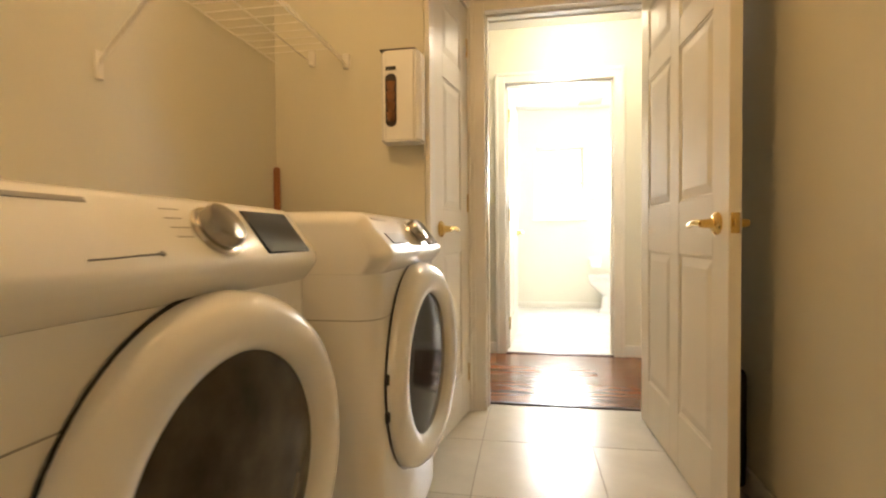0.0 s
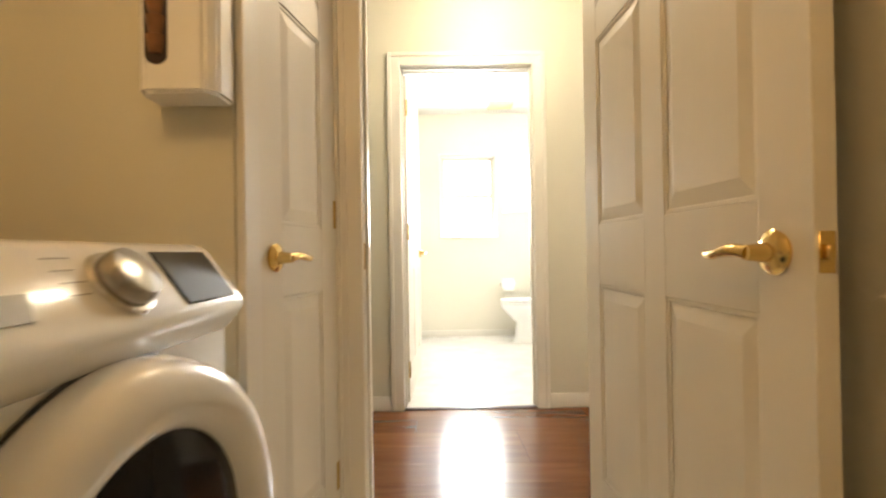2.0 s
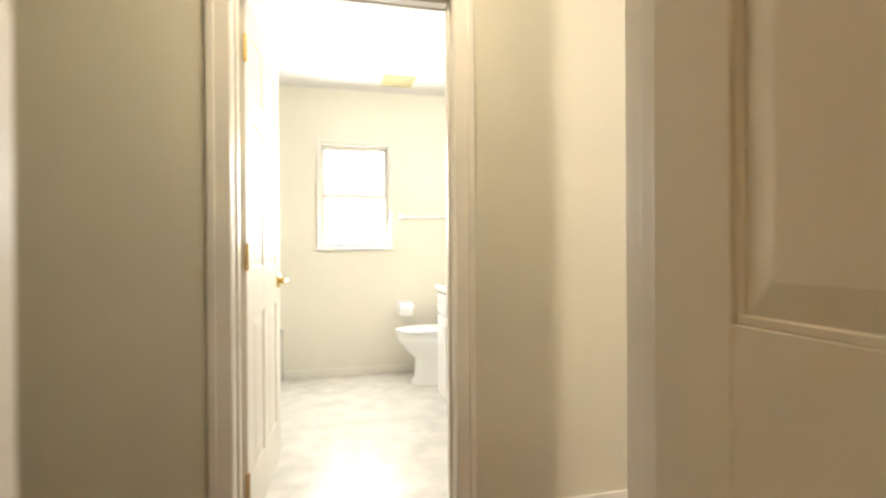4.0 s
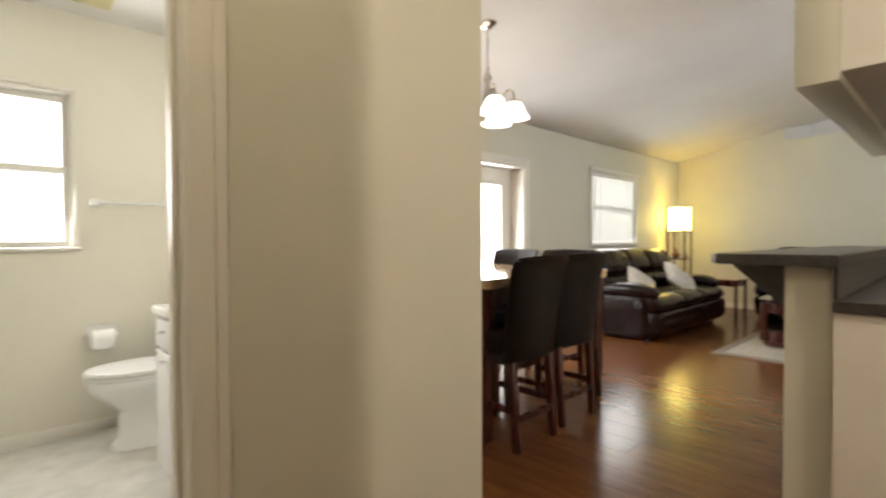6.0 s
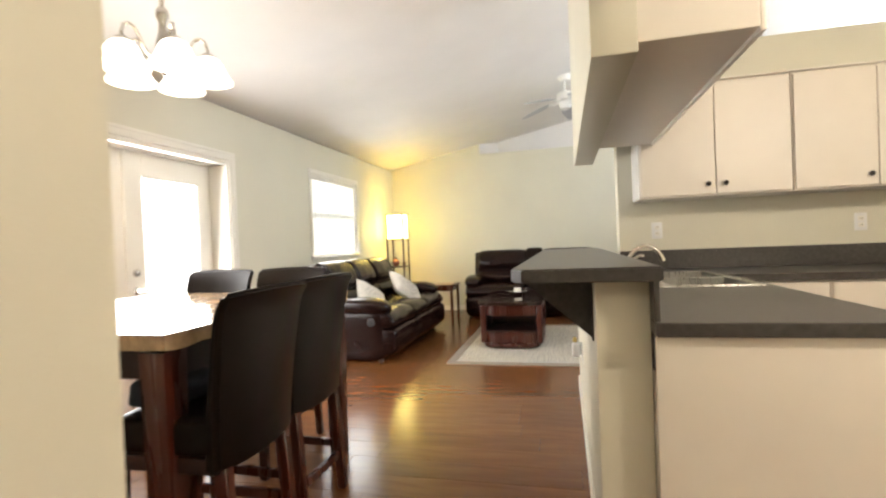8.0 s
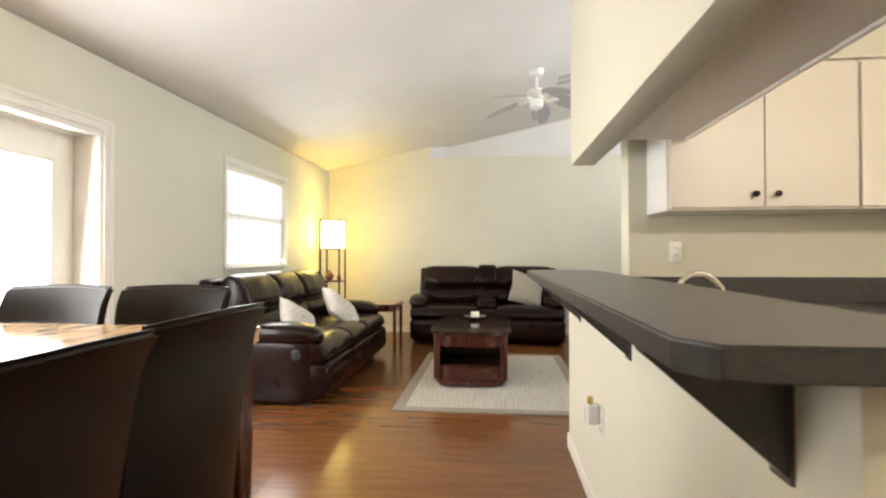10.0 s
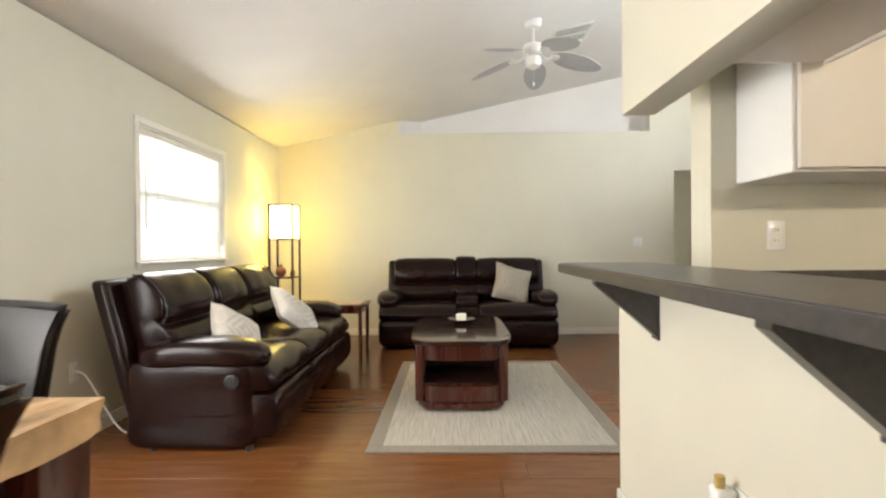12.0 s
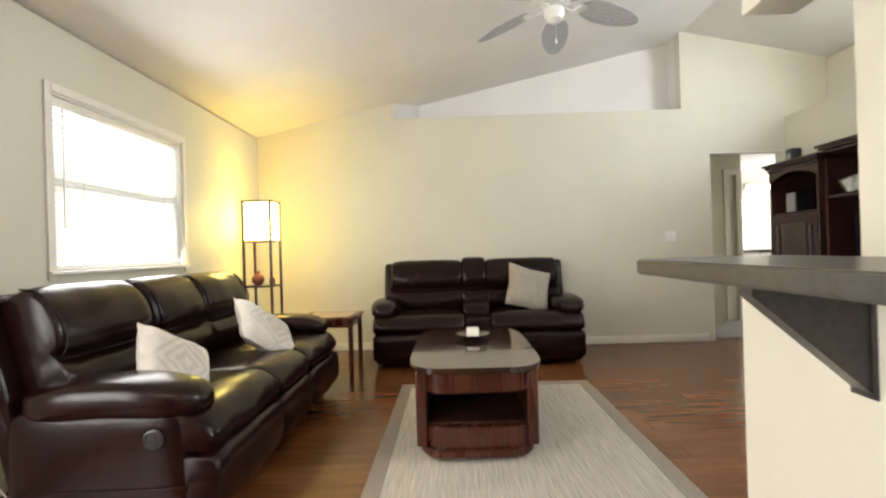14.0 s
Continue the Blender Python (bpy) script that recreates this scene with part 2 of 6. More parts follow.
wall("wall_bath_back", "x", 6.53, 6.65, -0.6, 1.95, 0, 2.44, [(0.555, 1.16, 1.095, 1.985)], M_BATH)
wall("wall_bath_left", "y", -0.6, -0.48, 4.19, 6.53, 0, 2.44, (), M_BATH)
wall("wall_bath_right", "y", 1.83, 1.95, 4.19, 6.53, 0, 2.44)
wall("wall_north", "x", YN, 6.70, 1.95, 9.66, 0, EAVE - 0.02, [(3.49, 5.30, -0.01, 1.98), (6.76, 8.06, 1.06, 2.06)])
wall("wall_kitchen_bar", "y", 5.26, 5.42, 0.0, 3.18, 0, 2.47)
wall("wall_half_bar", "x", 3.335, 3.49, 3.05, 5.43, 0, 1.03)
wall("wall_south", "x", 0.36, 0.48, 5.42, 9.66, 0, 2.50, [(5.95, 7.55, 0.9, 2.1)])
wall("wall_kitchen_south", "x", -0.12, 0.0, 1.33, 5.42, 0, vault(-0.1))
# The high opening is invented, out of view, for the added vault lamp.
wall("wall_shelf_back", "x", -0.12, 0.0, 5.42, 9.66, 2.50, vault(-0.1), [(5.85, 7.95, 2.62, 3.10)])
wall("wall_west_gable", "y", 1.83, 1.95, -0.12, 6.6, 2.50, RIDGE + 0.1)
bm = bmesh.new()
bm_box(bm, 5.42, 9.66, -0.12, 0.36, 2.42, 2.50)
solid("ledge_south", bm, M_WALL, "cream painted plant ledge above the south wall", "ledge", kind="structure", smooth=False)

# end wall of the living room, with a doorway below and a slanted recess under the vault
bm = bmesh.new()
bm_box(bm, 9.66, 9.78, 1.33, YN + 0.12, 0, 2.63)
bm_box(bm, 9.66, 9.78, -0.12, 0.52, 0, 2.63)
bm_box(bm, 9.66, 9.78, 0.52, 1.33, 2.11, 2.63)
bm_prism(bm, [(4.897, 2.63), (YN + 0.12, 2.63), (YN + 0.12, EAVE + 0.3), (4.897, vault(4.897) + 0.1)], "x", 9.66, 9.78)
bm_prism(bm, [(-0.12, 2.63), (1.635, 2.63), (1.635, RIDGE + 0.1), (-0.12, vault(-0.12) + 0.1)], "x", 9.66, 9.78)
solid("wall_east", bm, M_WALL, "cream painted end wall under the vaulted ceiling", "wall", kind="structure", smooth=False)
bm = bmesh.new()
bm_box(bm, 9.78, 10.1, 1.635, 4.897, 2.575, 2.63)
bm_box(bm, 9.98, 10.1, 1.635, 4.897, 2.63, RIDGE + 0.1)
bm_prism(bm, [(9.66, 4.897), (9.98, 4.62), (9.98, 4.897)], "z", 2.63, vault(4.62) + 0.1)
bm_box(bm, 9.78, 10.1, 1.535, 1.635, 2.575, RIDGE + 0.1)
solid("recess_east", bm, M_CEIL, "white painted recess above the end wall", "recess", kind="structure", smooth=False)

# ceilings
bm = bmesh.new()
bm_prism(bm, [(YN + 0.12, EAVE - SLOPE * 0.12), (YR, RIDGE), (-0.2, vault(-0.2)), (-0.2, vault(-0.2) + 0.12), (YR, RIDGE + 0.12), (YN + 0.12, EAVE + 0.12)], "x", 1.84, 10.1)
solid("ceiling_vault", bm, M_CEIL, "white textured vaulted ceiling", "ceiling", kind="structure", smooth=False)
bm = bmesh.new()
bm_box(bm, -1.62, 1.95, -1.12, 6.65, 2.44, 2.50)
solid("ceiling_flat", bm, M_CEIL, "white textured flat ceiling", "ceiling", kind="structure", smooth=False)

# beam above the bar
bm = bmesh.new()
bm_box(bm, 3.084, 5.42, 3.335, 3.475, 1.712, vault(3.475) + 0.01, 0.006)
solid("beam_bar", bm, M_WALL, "cream painted drywall beam above the breakfast bar", "beam", kind="structure")

# floors
bm = bmesh.new()
bm_box(bm, -1.62, 9.78, -0.2, 6.65, -0.10, -0.004)
solid("subfloor", bm, M_SEAM, "dark underlay below the floor boards", "floor", kind="structure", smooth=False)

# ---------- doors, windows, trim ----------


def casing(name, axis, face, sign, a0, a1, h, label="white painted door casing"):
    """Boards round an opening on the wall face, sign giving the side that it stands proud on."""
    bm = bmesh.new()
    for d1, w0, w1 in ((0.014, -0.004, 0.066), (0.020, 0.046, 0.070)):
        y0, y1 = sorted((face, face + sign * d1))
        for lo, hi, z0, z1 in ((a0 - w1, a0 - w0, 0, h + w1), (a1 + w0, a1 + w1, 0, h + w1), (a0 - w0, a1 + w0, h + w0, h + w1)):
            bm_box(bm, *((lo, hi, y0, y1) if axis == "x" else (y0, y1, lo, hi)), z0, z1, 0.002, 1)
    return solid(name, bm, M_TRIM, label, "door casing", kind="structure")


def jamb(name, axis, t0, t1, a0, a1, h):
    j = thing(name, "white painted door jamb with stop", "door jamb", kind="structure")
    def board(nm, lo, hi, s0, s1, z0, z1):
        boxed(nm, (lo, hi, s0, s1, z0, z1) if axis == "x" else (s0, s1, lo, hi, z0, z1), M_TRIM, j, 0.002)
    board("side_jamb", a0, a0 + 0.018, t0, t1, 0, h)
    board("side_jamb", a1 - 0.018, a1, t0, t1, 0, h)
    board("head_jamb", a0 + 0.018, a1 - 0.018, t0, t1, h - 0.018, h)
    s0, s1 = t0 + 0.05, t0 + 0.085
    board("stop", a0 + 0.018, a0 + 0.029, s0, s1, 0, h - 0.018)
    board("stop", a1 - 0.029, a1 - 0.018, s0, s1, 0, h - 0.018)
    board("stop", a0 + 0.029, a1 - 0.029, s0, s1, h - 0.029, h - 0.018)
    return j


def baseboard(name, x0, x1, y0, y1, h=0.085):
    bm = bmesh.new()
    bm_box(bm, x0, x1, y0, y1, 0, h, 0.004, 2)
    return solid(name, bm, M_TRIM, "white painted baseboard along the wall", "baseboard", kind="structure")


def hinge(parent, x, y, z):
    bm = bmesh.new()
    bm_cyl(bm, (x, y, z - 0.05), (x, y, z + 0.05), 0.007, n=10)
    bm_box(bm, x - 0.002, x + 0.028, y - 0.0015, y + 0.0015, z - 0.045, z + 0.045, 0.001, 1)
    return part("hinge", bm, M_BRASS, parent, "brass hinge")


def lever(parent, x, y, z, side, dirx):
    """A brass lever on a round rose; side is the way out of the door, dirx the way that the lever points."""
    bm = bmesh.new()
    bm_lathe(bm, [(0.0, 0.0), (0.034, 0.0), (0.036, 0.006), (0.030, 0.012), (0.016, 0.016), (0.012, 0.05), (0.0, 0.052)], 24,
             Matrix.Translation((x, y, z)) @ Matrix.Rotation(radians(90) * (1 if side < 0 else -1), 4, "X"))
    pts = [Vector((x + dirx * a, y + side * (0.045 + 0.008 * math.sin(3.1 * k / 6)), z + 0.004 * math.sin(k))) for k, a in enumerate((0.0, 0.02, 0.04, 0.06, 0.08, 0.10, 0.112))]
    for k, (a, b) in enumerate(zip(pts, pts[1:])):
        bm_cyl(bm, a, b, 0.0115 - 0.0008 * k, 0.0115 - 0.0008 * (k + 1), 10)
    return part("handle", bm, M_BRASS, parent, "polished brass lever handle")


def panel_door(name, w, h, m, label, hand_side, group="", latch=True, single=False):
    """A six-panel leaf: x from the hinge, y through the thickness, both faces moulded."""
    t = 0.035
    d = thing(name, label, "door", m, group, "structure")
    bm = bmesh.new()
    st, mid = 0.115, 0.10
    rows = [(0.21, 0.815), (1.0, 1.575), (1.675, h - 0.11)]
    cols = [(st, w / 2 - mid / 2), (w / 2 + mid / 2, w - st)]
    if single:
        cols = [(st, w - st)]
    bm_box(bm, 0.004, w - 0.004, 0.007, t - 0.007, 0.004, h - 0.004)
    part("core", bm, M_DOOR, d, smooth=False)
    for x0, x1 in ((0, st), (w / 2 - mid / 2, w / 2 + mid / 2), (w - st, w))[::2 if single else 1]:
        boxed("stile", (x0, x1, 0, t, 0, h), M_DOOR, d, 0.002)
    zs = [0] + [z for r in rows for z in r] + [h]
    for z0, z1 in zip(zs[::2], zs[1::2]):
        for x0, x1 in cols:
            boxed("rail", (x0 + 0.0002, x1 - 0.0002, 0.0004, t - 0.0004, z0, z1), M_DOOR, d, 0.001)
    for z0, z1 in rows:
        for x0, x1 in cols:
            bm = bmesh.new()
            for ya, yb in ((0.0068, 0.0008), (t - 0.0068, t - 0.0008)):
                o = [(x0 + 0.012, z0 + 0.012), (x1 - 0.012, z0 + 0.012), (x1 - 0.012, z1 - 0.012), (x0 + 0.012, z1 - 0.012)]
                i = [(x0 + 0.045, z0 + 0.045), (x1 - 0.045, z0 + 0.045), (x1 - 0.045, z1 - 0.045), (x0 + 0.045, z1 - 0.045)]
                vo, vi = [bm.verts.new((a, ya, b)) for a, b in o], [bm.verts.new((a, yb, b)) for a, b in i]
                bm.faces.new(vi)
                for k in range(4):
                    bm.faces.new((vo[k], vo[(k + 1) % 4], vi[(k + 1) % 4], vi[k]))
                # moulding bead round the panel
                for a0, a1, b0, b1 in ((x0, x1, z0, z0 + 0.011), (x0, x1, z1 - 0.011, z1), (x0, x0 + 0.011, z0, z1), (x1 - 0.011, x1, z0, z1)):
                    lo, hi = sorted((ya, yb + (0.002 if yb < ya else -0.002)))
                    bm_box(bm, a0, a1, lo, hi, b0, b1, 0.0018, 1)
            part("panel", bm, M_DOOR, d, smooth=False)
    lever(d, w - 0.075, 0.0, 0.915, -1, -1)
    lever(d, w - 0.075, t, 0.915, 1, -1)
    if latch:
        bm = bmesh.new()
        bm_box(bm, w - 0.0005, w + 0.002, 0.005, t - 0.005, 0.885, 0.945, 0.001, 1)
        bm_box(bm, w + 0.001, w + 0.011, 0.011, t - 0.011, 0.905, 0.926, 0.002, 1)
        part("latch_plate", bm, M_BRASS, d, "brass latch plate")
    for z in (0.2, 1.05, 1.82):
        hinge(d, -0.004, 0.0 if hand_side < 0 else t, z)
    return d


L0, L1, B0, B1 = 0.236, 1.085, 0.282, 1.100
casing("trim_laundry_door_in", "x", 2.83, -1, L0 + 0.012, L1 - 0.012, 2.02)
casing("trim_laundry_door_out", "x", 2.956, 1, L0 + 0.012, L1 - 0.012, 2.02)
jamb("jamb_laundry", "x", 2.83, 2.956, L0, L1, 2.04)
casing("trim_bath_door_out", "x", 4.07, -1, B0 + 0.012, B1 - 0.012, 2.04)
casing("trim_bath_door_in", "x", 4.19, 1, B0 + 0.012, B1 - 0.012, 2.04)
jamb("jamb_bath", "x", 4.07, 4.19, B0, B1, 2.06)
panel_door("door_laundry", 0.945, 2.01, pose(1.000, 2.812, 0.008, 0, 0, -88.2), "open cream six-panel door with brass lever handle", 1)
panel_door("door_bath", 0.77, 2.02, pose(0.325, 4.205, 0.008, 0, 0, 86.5), "open white six-panel bathroom door with brass lever", -1)

# brass hinge leaf and strike plate on the laundry jambs
for nm, x, z in (("hinge_leaf", L1 - 0.0195, 1.05), ("hinge_leaf", L1 - 0.0195, 0.2), ("hinge_leaf", L1 - 0.0195, 1.82), ("strike_plate", L0 + 0.0175, 0.92)):
    bm = bmesh.new()
    bm_box(bm, x, x + 0.002, 2.836, 2.868, z - 0.045, z + 0.045, 0.0009, 1)
    for dz in (-0.032, 0.0, 0.032):
        bm_cyl(bm, (x - 0.0005, 2.852 + (0.006 if dz == 0 else -0.004), z + dz), (x + 0.0025, 2.852 + (0.006 if dz == 0 else -0.004), z + dz), 0.004, n=8)
    solid(nm, bm, M_BRASS, "brass plate screwed into the white door jamb", "hinge plate")

# closet door in the slanted return beside the laundry doorway
CM = pose(0.062, 2.25, 0, 0, 0, 79.4)
wc_ = wall("wall_closet", "x", 0.0, 0.10, 0.0, 0.60, 0, 2.44, [(0.075, 0.565, -0.01, 2.04)])
wc_.matrix_basis = CM
c_ = casing("trim_closet_door", "x", 0.0, -1, 0.08, 0.56, 2.03)
c_.matrix_basis = CM
panel_door("door_closet", 0.475, 2.01, CM @ pose(0.559, 0.030, 0.008, 0, 0, 180), "closed narrow cream panelled closet door", 1, latch=False, single=True)

# thresholds
bm = bmesh.new()
bm_box(bm, L0, L1, 2.925, 2.955, 0.0, 0.007, 0.003, 2)
solid("threshold_laundry", bm, M_DARKWOOD, "dark wooden threshold strip in the doorway", "threshold", kind="structure")
bm = bmesh.new()
bm_box(bm, B0, B1, 4.06, 4.10, 0.0, 0.007, 0.003, 2)
solid("threshold_bath", bm, M_DARKWOOD, "brown threshold strip at the bathroom doorway", "threshold", kind="structure")

baseboard("baseboard_hall", B1 + 0.06, 1.95, 4.058, 4.07)
baseboard("baseboard_hall_far", -1.5, B0 - 0.06, 4.058, 4.07)
baseboard("baseboard_hall_end", 1.95, 1.962, 4.058, 6.46)
baseboard("baseboard_hall_south", L1 + 0.06, 1.75, 2.956, 2.968)
baseboard("baseboard_laundry", 1.198, 1.21, -1.0, 2.81)
baseboard("baseboard_bath", 0.26, 1.83, 6.518, 6.53, 0.07)
baseboard("baseboard_north", 5.39, 9.66, 6.454, 6.466)
baseboard("baseboard_east", 9.648, 9.66, 1.40, 6.454)
baseboard("baseboard_bar", 3.05, 5.43, 3.49, 3.502)
baseboard("baseboard_bar_end", 5.43, 5.442, 3.335, 3.502)
bm = bmesh.new()
for lo, hi, z0, z1 in ((0.508, 0.52, 0, 2.122), (1.33, 1.342, 0, 2.122), (0.52, 1.33, 2.11, 2.122)):
    bm_box(bm, 9.655, 9.66, lo, hi, z0, z1, 0.002, 1)
solid("trim_east_doorway", bm, M_TRIM, "slim cream edge trim round the doorway", "trim", kind="structure", smooth=False)
casing("trim_french_door", "x", YN, -1, 3.49, 5.30, 1.98, "white painted casing of the french doors")

M_OUT = glow("bright_daylight", (1.0, 1.0, 1.0), 5.5)


def backdrop(name, x0, x1, y, z0, z1, axis="y"):
    bm = bmesh.new()
    if axis == "y":
        bm_box(bm, x0, x1, y, y + 0.02, z0, z1)
    else:
        bm_box(bm, y, y + 0.02, x0, x1, z0, z1)
    return solid(name, bm, M_OUT, "overexposed bright daylight outside the window", "backdrop", kind="structure", smooth=False)


backdrop("backdrop_bath", -0.4, 2.2, 7.4, 0.3, 3.0)
backdrop("backdrop_north", 1.8, 10.5, 7.6, -0.2, 3.2)
backdrop("backdrop_south", 5.0, 8.5, -0.6, 0.2, 3.3)


def sash_window(name, x0, x1, z0, z1, y, depth, label, cw=0.05):
    """A double-hung window set in the hole x0..x1, z0..z1, seen from the side of small y."""
    w = thing(name, label, "window", kind="structure")
    bm = bmesh.new()
    for lo, hi, a, b in ((x0 - cw, x0, z0 - cw, z1 + cw), (x1, x1 + cw, z0 - cw, z1 + cw), (x0, x1, z1, z1 + cw)):
        bm_box(bm, lo, hi, y - 0.014, y - 0.001, a, b, 0.003, 1)
    for lo, hi in ((x0, x0 + 0.015), (x1 - 0.015, x1)):
        bm_box(bm, lo, hi, y - 0.001, y + depth, z0, z1)
    bm_box(bm, x0, x1, y - 0.001, y + depth, z1 - 0.015, z1)
    part("window_frame", bm, M_TRIM, w)
    bm = bmesh.new()
    bm_box(bm, x0 - cw, x1 + cw, y - 0.03, y + depth, z0 - 0.022, z0, 0.004, 2)
    part("window_sill", bm, M_TRIM, w)
    zm = (z0 + z1) / 2
    for k, (a, b) in enumerate(((z0, zm + 0.02), (zm - 0.02, z1 - 0.015))):
        yy = y + depth - 0.07 + 0.028 * k
        bm = bmesh.new()
        for lo, hi, p, q in ((x0 + 0.015, x0 + 0.05, a, b), (x1 - 0.05, x1 - 0.015, a, b), (x0 + 0.05, x1 - 0.05, a, a + 0.035), (x0 + 0.05, x1 - 0.05, b - 0.035, b)):
            bm_box(bm, lo, hi, yy, yy + 0.025, p, q, 0.003, 1)
        s = part("sash", bm, M_TRIM, w)
        bm = bmesh.new()
        bm_box(bm, x0 + 0.05, x1 - 0.05, yy + 0.01, yy + 0.014, a + 0.035, b - 0.035)
        p = part("pane", bm, M_GLASS, s, smooth=False)
        p.visible_shadow = False
    return w


sash_window("window_bath", 0.555, 1.16, 1.095, 1.985, 6.53, 0.12, "white double-hung bathroom window in bright daylight", 0.02)
sash_window("window_north", 6.76, 8.06, 1.06, 2.06, YN, 0.12, "white double-hung window behind lowered blinds")
sash_window("window_south", 5.95, 7.55, 0.90, 2.10, 0.34, 0.12, "white double-hung window in the south wall")

# horizontal blinds
M_SLAT = mat("blind_slat", (0.82, 0.82, 0.80), 0.4, var=0.01)
s_nt = M_SLAT.node_tree
s_tr, s_mix = s_nt.nodes.new("ShaderNodeBsdfTranslucent"), s_nt.nodes.new("ShaderNodeMixShader")
s_tr.inputs["Color"].default_value = (0.9, 0.9, 0.88, 1)
s_mix.inputs[0].default_value = 0.68
s_nt.links.new(s_nt.nodes["Principled BSDF"].outputs[0], s_mix.inputs[1])
s_nt.links.new(s_tr.outputs[0], s_mix.inputs[2])
s_nt.links.new(s_mix.outputs[0], s_nt.nodes["Material Output"].inputs["Surface"])
bl = thing("window_blinds", "lowered white horizontal blinds with cord wand", "blinds")
boxed("headrail", (6.78, 8.04, 6.475, 6.515, 2.0, 2.043), M_TRIM, bl, 0.003)
bm = bmesh.new()
bm_box(bm, -0.62, 0.62, -0.022, 0.022, -0.0012, 0.0012)
slat_mesh = mesh_of("slat", bm, M_SLAT)
for k in range(28):
    s = new("slat", slat_mesh)
    s.parent = bl
    s.matrix_basis = pose(7.41, 6.496, 1.985 - 0.0325 * k, 56, 0, 0)
boxed("bottom_rail", (6.79, 8.03, 6.480, 6.512, 1.063, 1.078), M_TRIM, bl, 0.003)
for x in (7.0, 7.82):
    bm = bmesh.new()
    bm_cyl(bm, (x, 6.470, 1.07), (x, 6.470, 2.0), 0.0015, n=5)
    part("ladder_cord", bm, M_TRIM, bl)
bm = bmesh.new()
bm_cyl(bm, (6.84, 6.462, 1.30), (6.84, 6.462, 1.99), 0.004, n=6)
part("wand", bm, M_TRIM, bl)

# french doors
fd = thing("door_french", "white french doors with full glass and nickel handle", "french door", kind="structure")
bm = bmesh.new()
for lo, hi, z0, z1 in ((3.49, 3.52, 0, 1.98), (5.27, 5.30, 0, 1.98), (3.52, 5.27, 1.94, 1.98)):
    bm_box(bm, lo, hi, YN - 0.001, 6.70, z0, z1, 0.003, 1)
part("door_jamb", bm, M_TRIM, fd)
for x0, x1 in ((3.525, 4.365), (4.392, 5.265)):
    bm = bmesh.new()
    g0, g1, gz0, gz1 = x0 + 0.142, x1 - 0.142, 0.25, 1.765
    for lo, hi, z0, z1 in ((x0, g0, 0.01, 1.935), (g1, x1, 0.01, 1.935), (g0, g1, 0.01, gz0), (g0, g1, gz1, 1.935)):
        bm_box(bm, lo, hi, 6.645, 6.685, z0, z1, 0.002, 1)
    for lo, hi, z0, z1 in ((g0, g0 + 0.02, gz0, gz1), (g1 - 0.02, g1, gz0, gz1), (g0, g1, gz0, gz0 + 0.02), (g0, g1, gz1 - 0.02, gz1)):
        bm_box(bm, lo, hi, 6.636, 6.646, z0, z1, 0.003, 1)
    leaf = part("door_leaf", bm, M_TRIM, fd)
    bm = bmesh.new()
    bm_box(bm, g0, g1, 6.662, 6.666, gz0, gz1)
    p = part("pane", bm, M_GLASS, leaf, smooth=False)
    p.visible_shadow = False
bm = bmesh.new()
bm_box(bm, 4.357, 4.400, 6.628, 6.69, 0.01, 1.935, 0.004, 1)
part("astragal", bm, M_TRIM, fd)
bm = bmesh.new()
bm_lathe(bm, [(0, 0), (0.03, 0), (0.03, 0.008), (0.022, 0.02), (0, 0.022)], 20, Matrix.Translation((4.445, 6.645, 1.03)) @ Matrix.Rotation(radians(90), 4, "X"))
part("deadbolt", bm, M_CHROME, fd, "round nickel deadbolt")
bm = bmesh.new()
bm_lathe(bm, [(0, 0), (0.03, 0), (0.03, 0.008), (0.012, 0.014), (0.012, 0.045), (0, 0.046)], 20, Matrix.Translation((4.445, 6.645, 0.90)) @ Matrix.Rotation(radians(90), 4, "X"))
bm_tube(bm, [(4.445, 6.602, 0.90), (4.495, 6.600, 0.904), (4.555, 6.604, 0.898)], 0.010)
part("handle", bm, M_CHROME, fd, "brushed nickel lever")

# ---------- laundry room ----------
M_GREYPL = mat("grey_plastic", (0.30, 0.30, 0.30), 0.35)
M_DGLASS = mat("smoked_door_glass", (0.008, 0.008, 0.009), 0.10, var=0.2, spec=0.12)
# The dryer's lit drum behind the glass is put into this paler colour.
M_DGLASS_LIT = mat("lit_drum_glass", (0.060, 0.052, 0.042), 0.10, var=0.35, scale=9, spec=0.25)
M_SCREEN = mat("dark_screen", (0.012, 0.013, 0.015), 0.10, spec=0.3)


M_DIAL = mat("brushed_dial", (0.36, 0.34, 0.31), 0.2, metal=0.9, var=0.05)


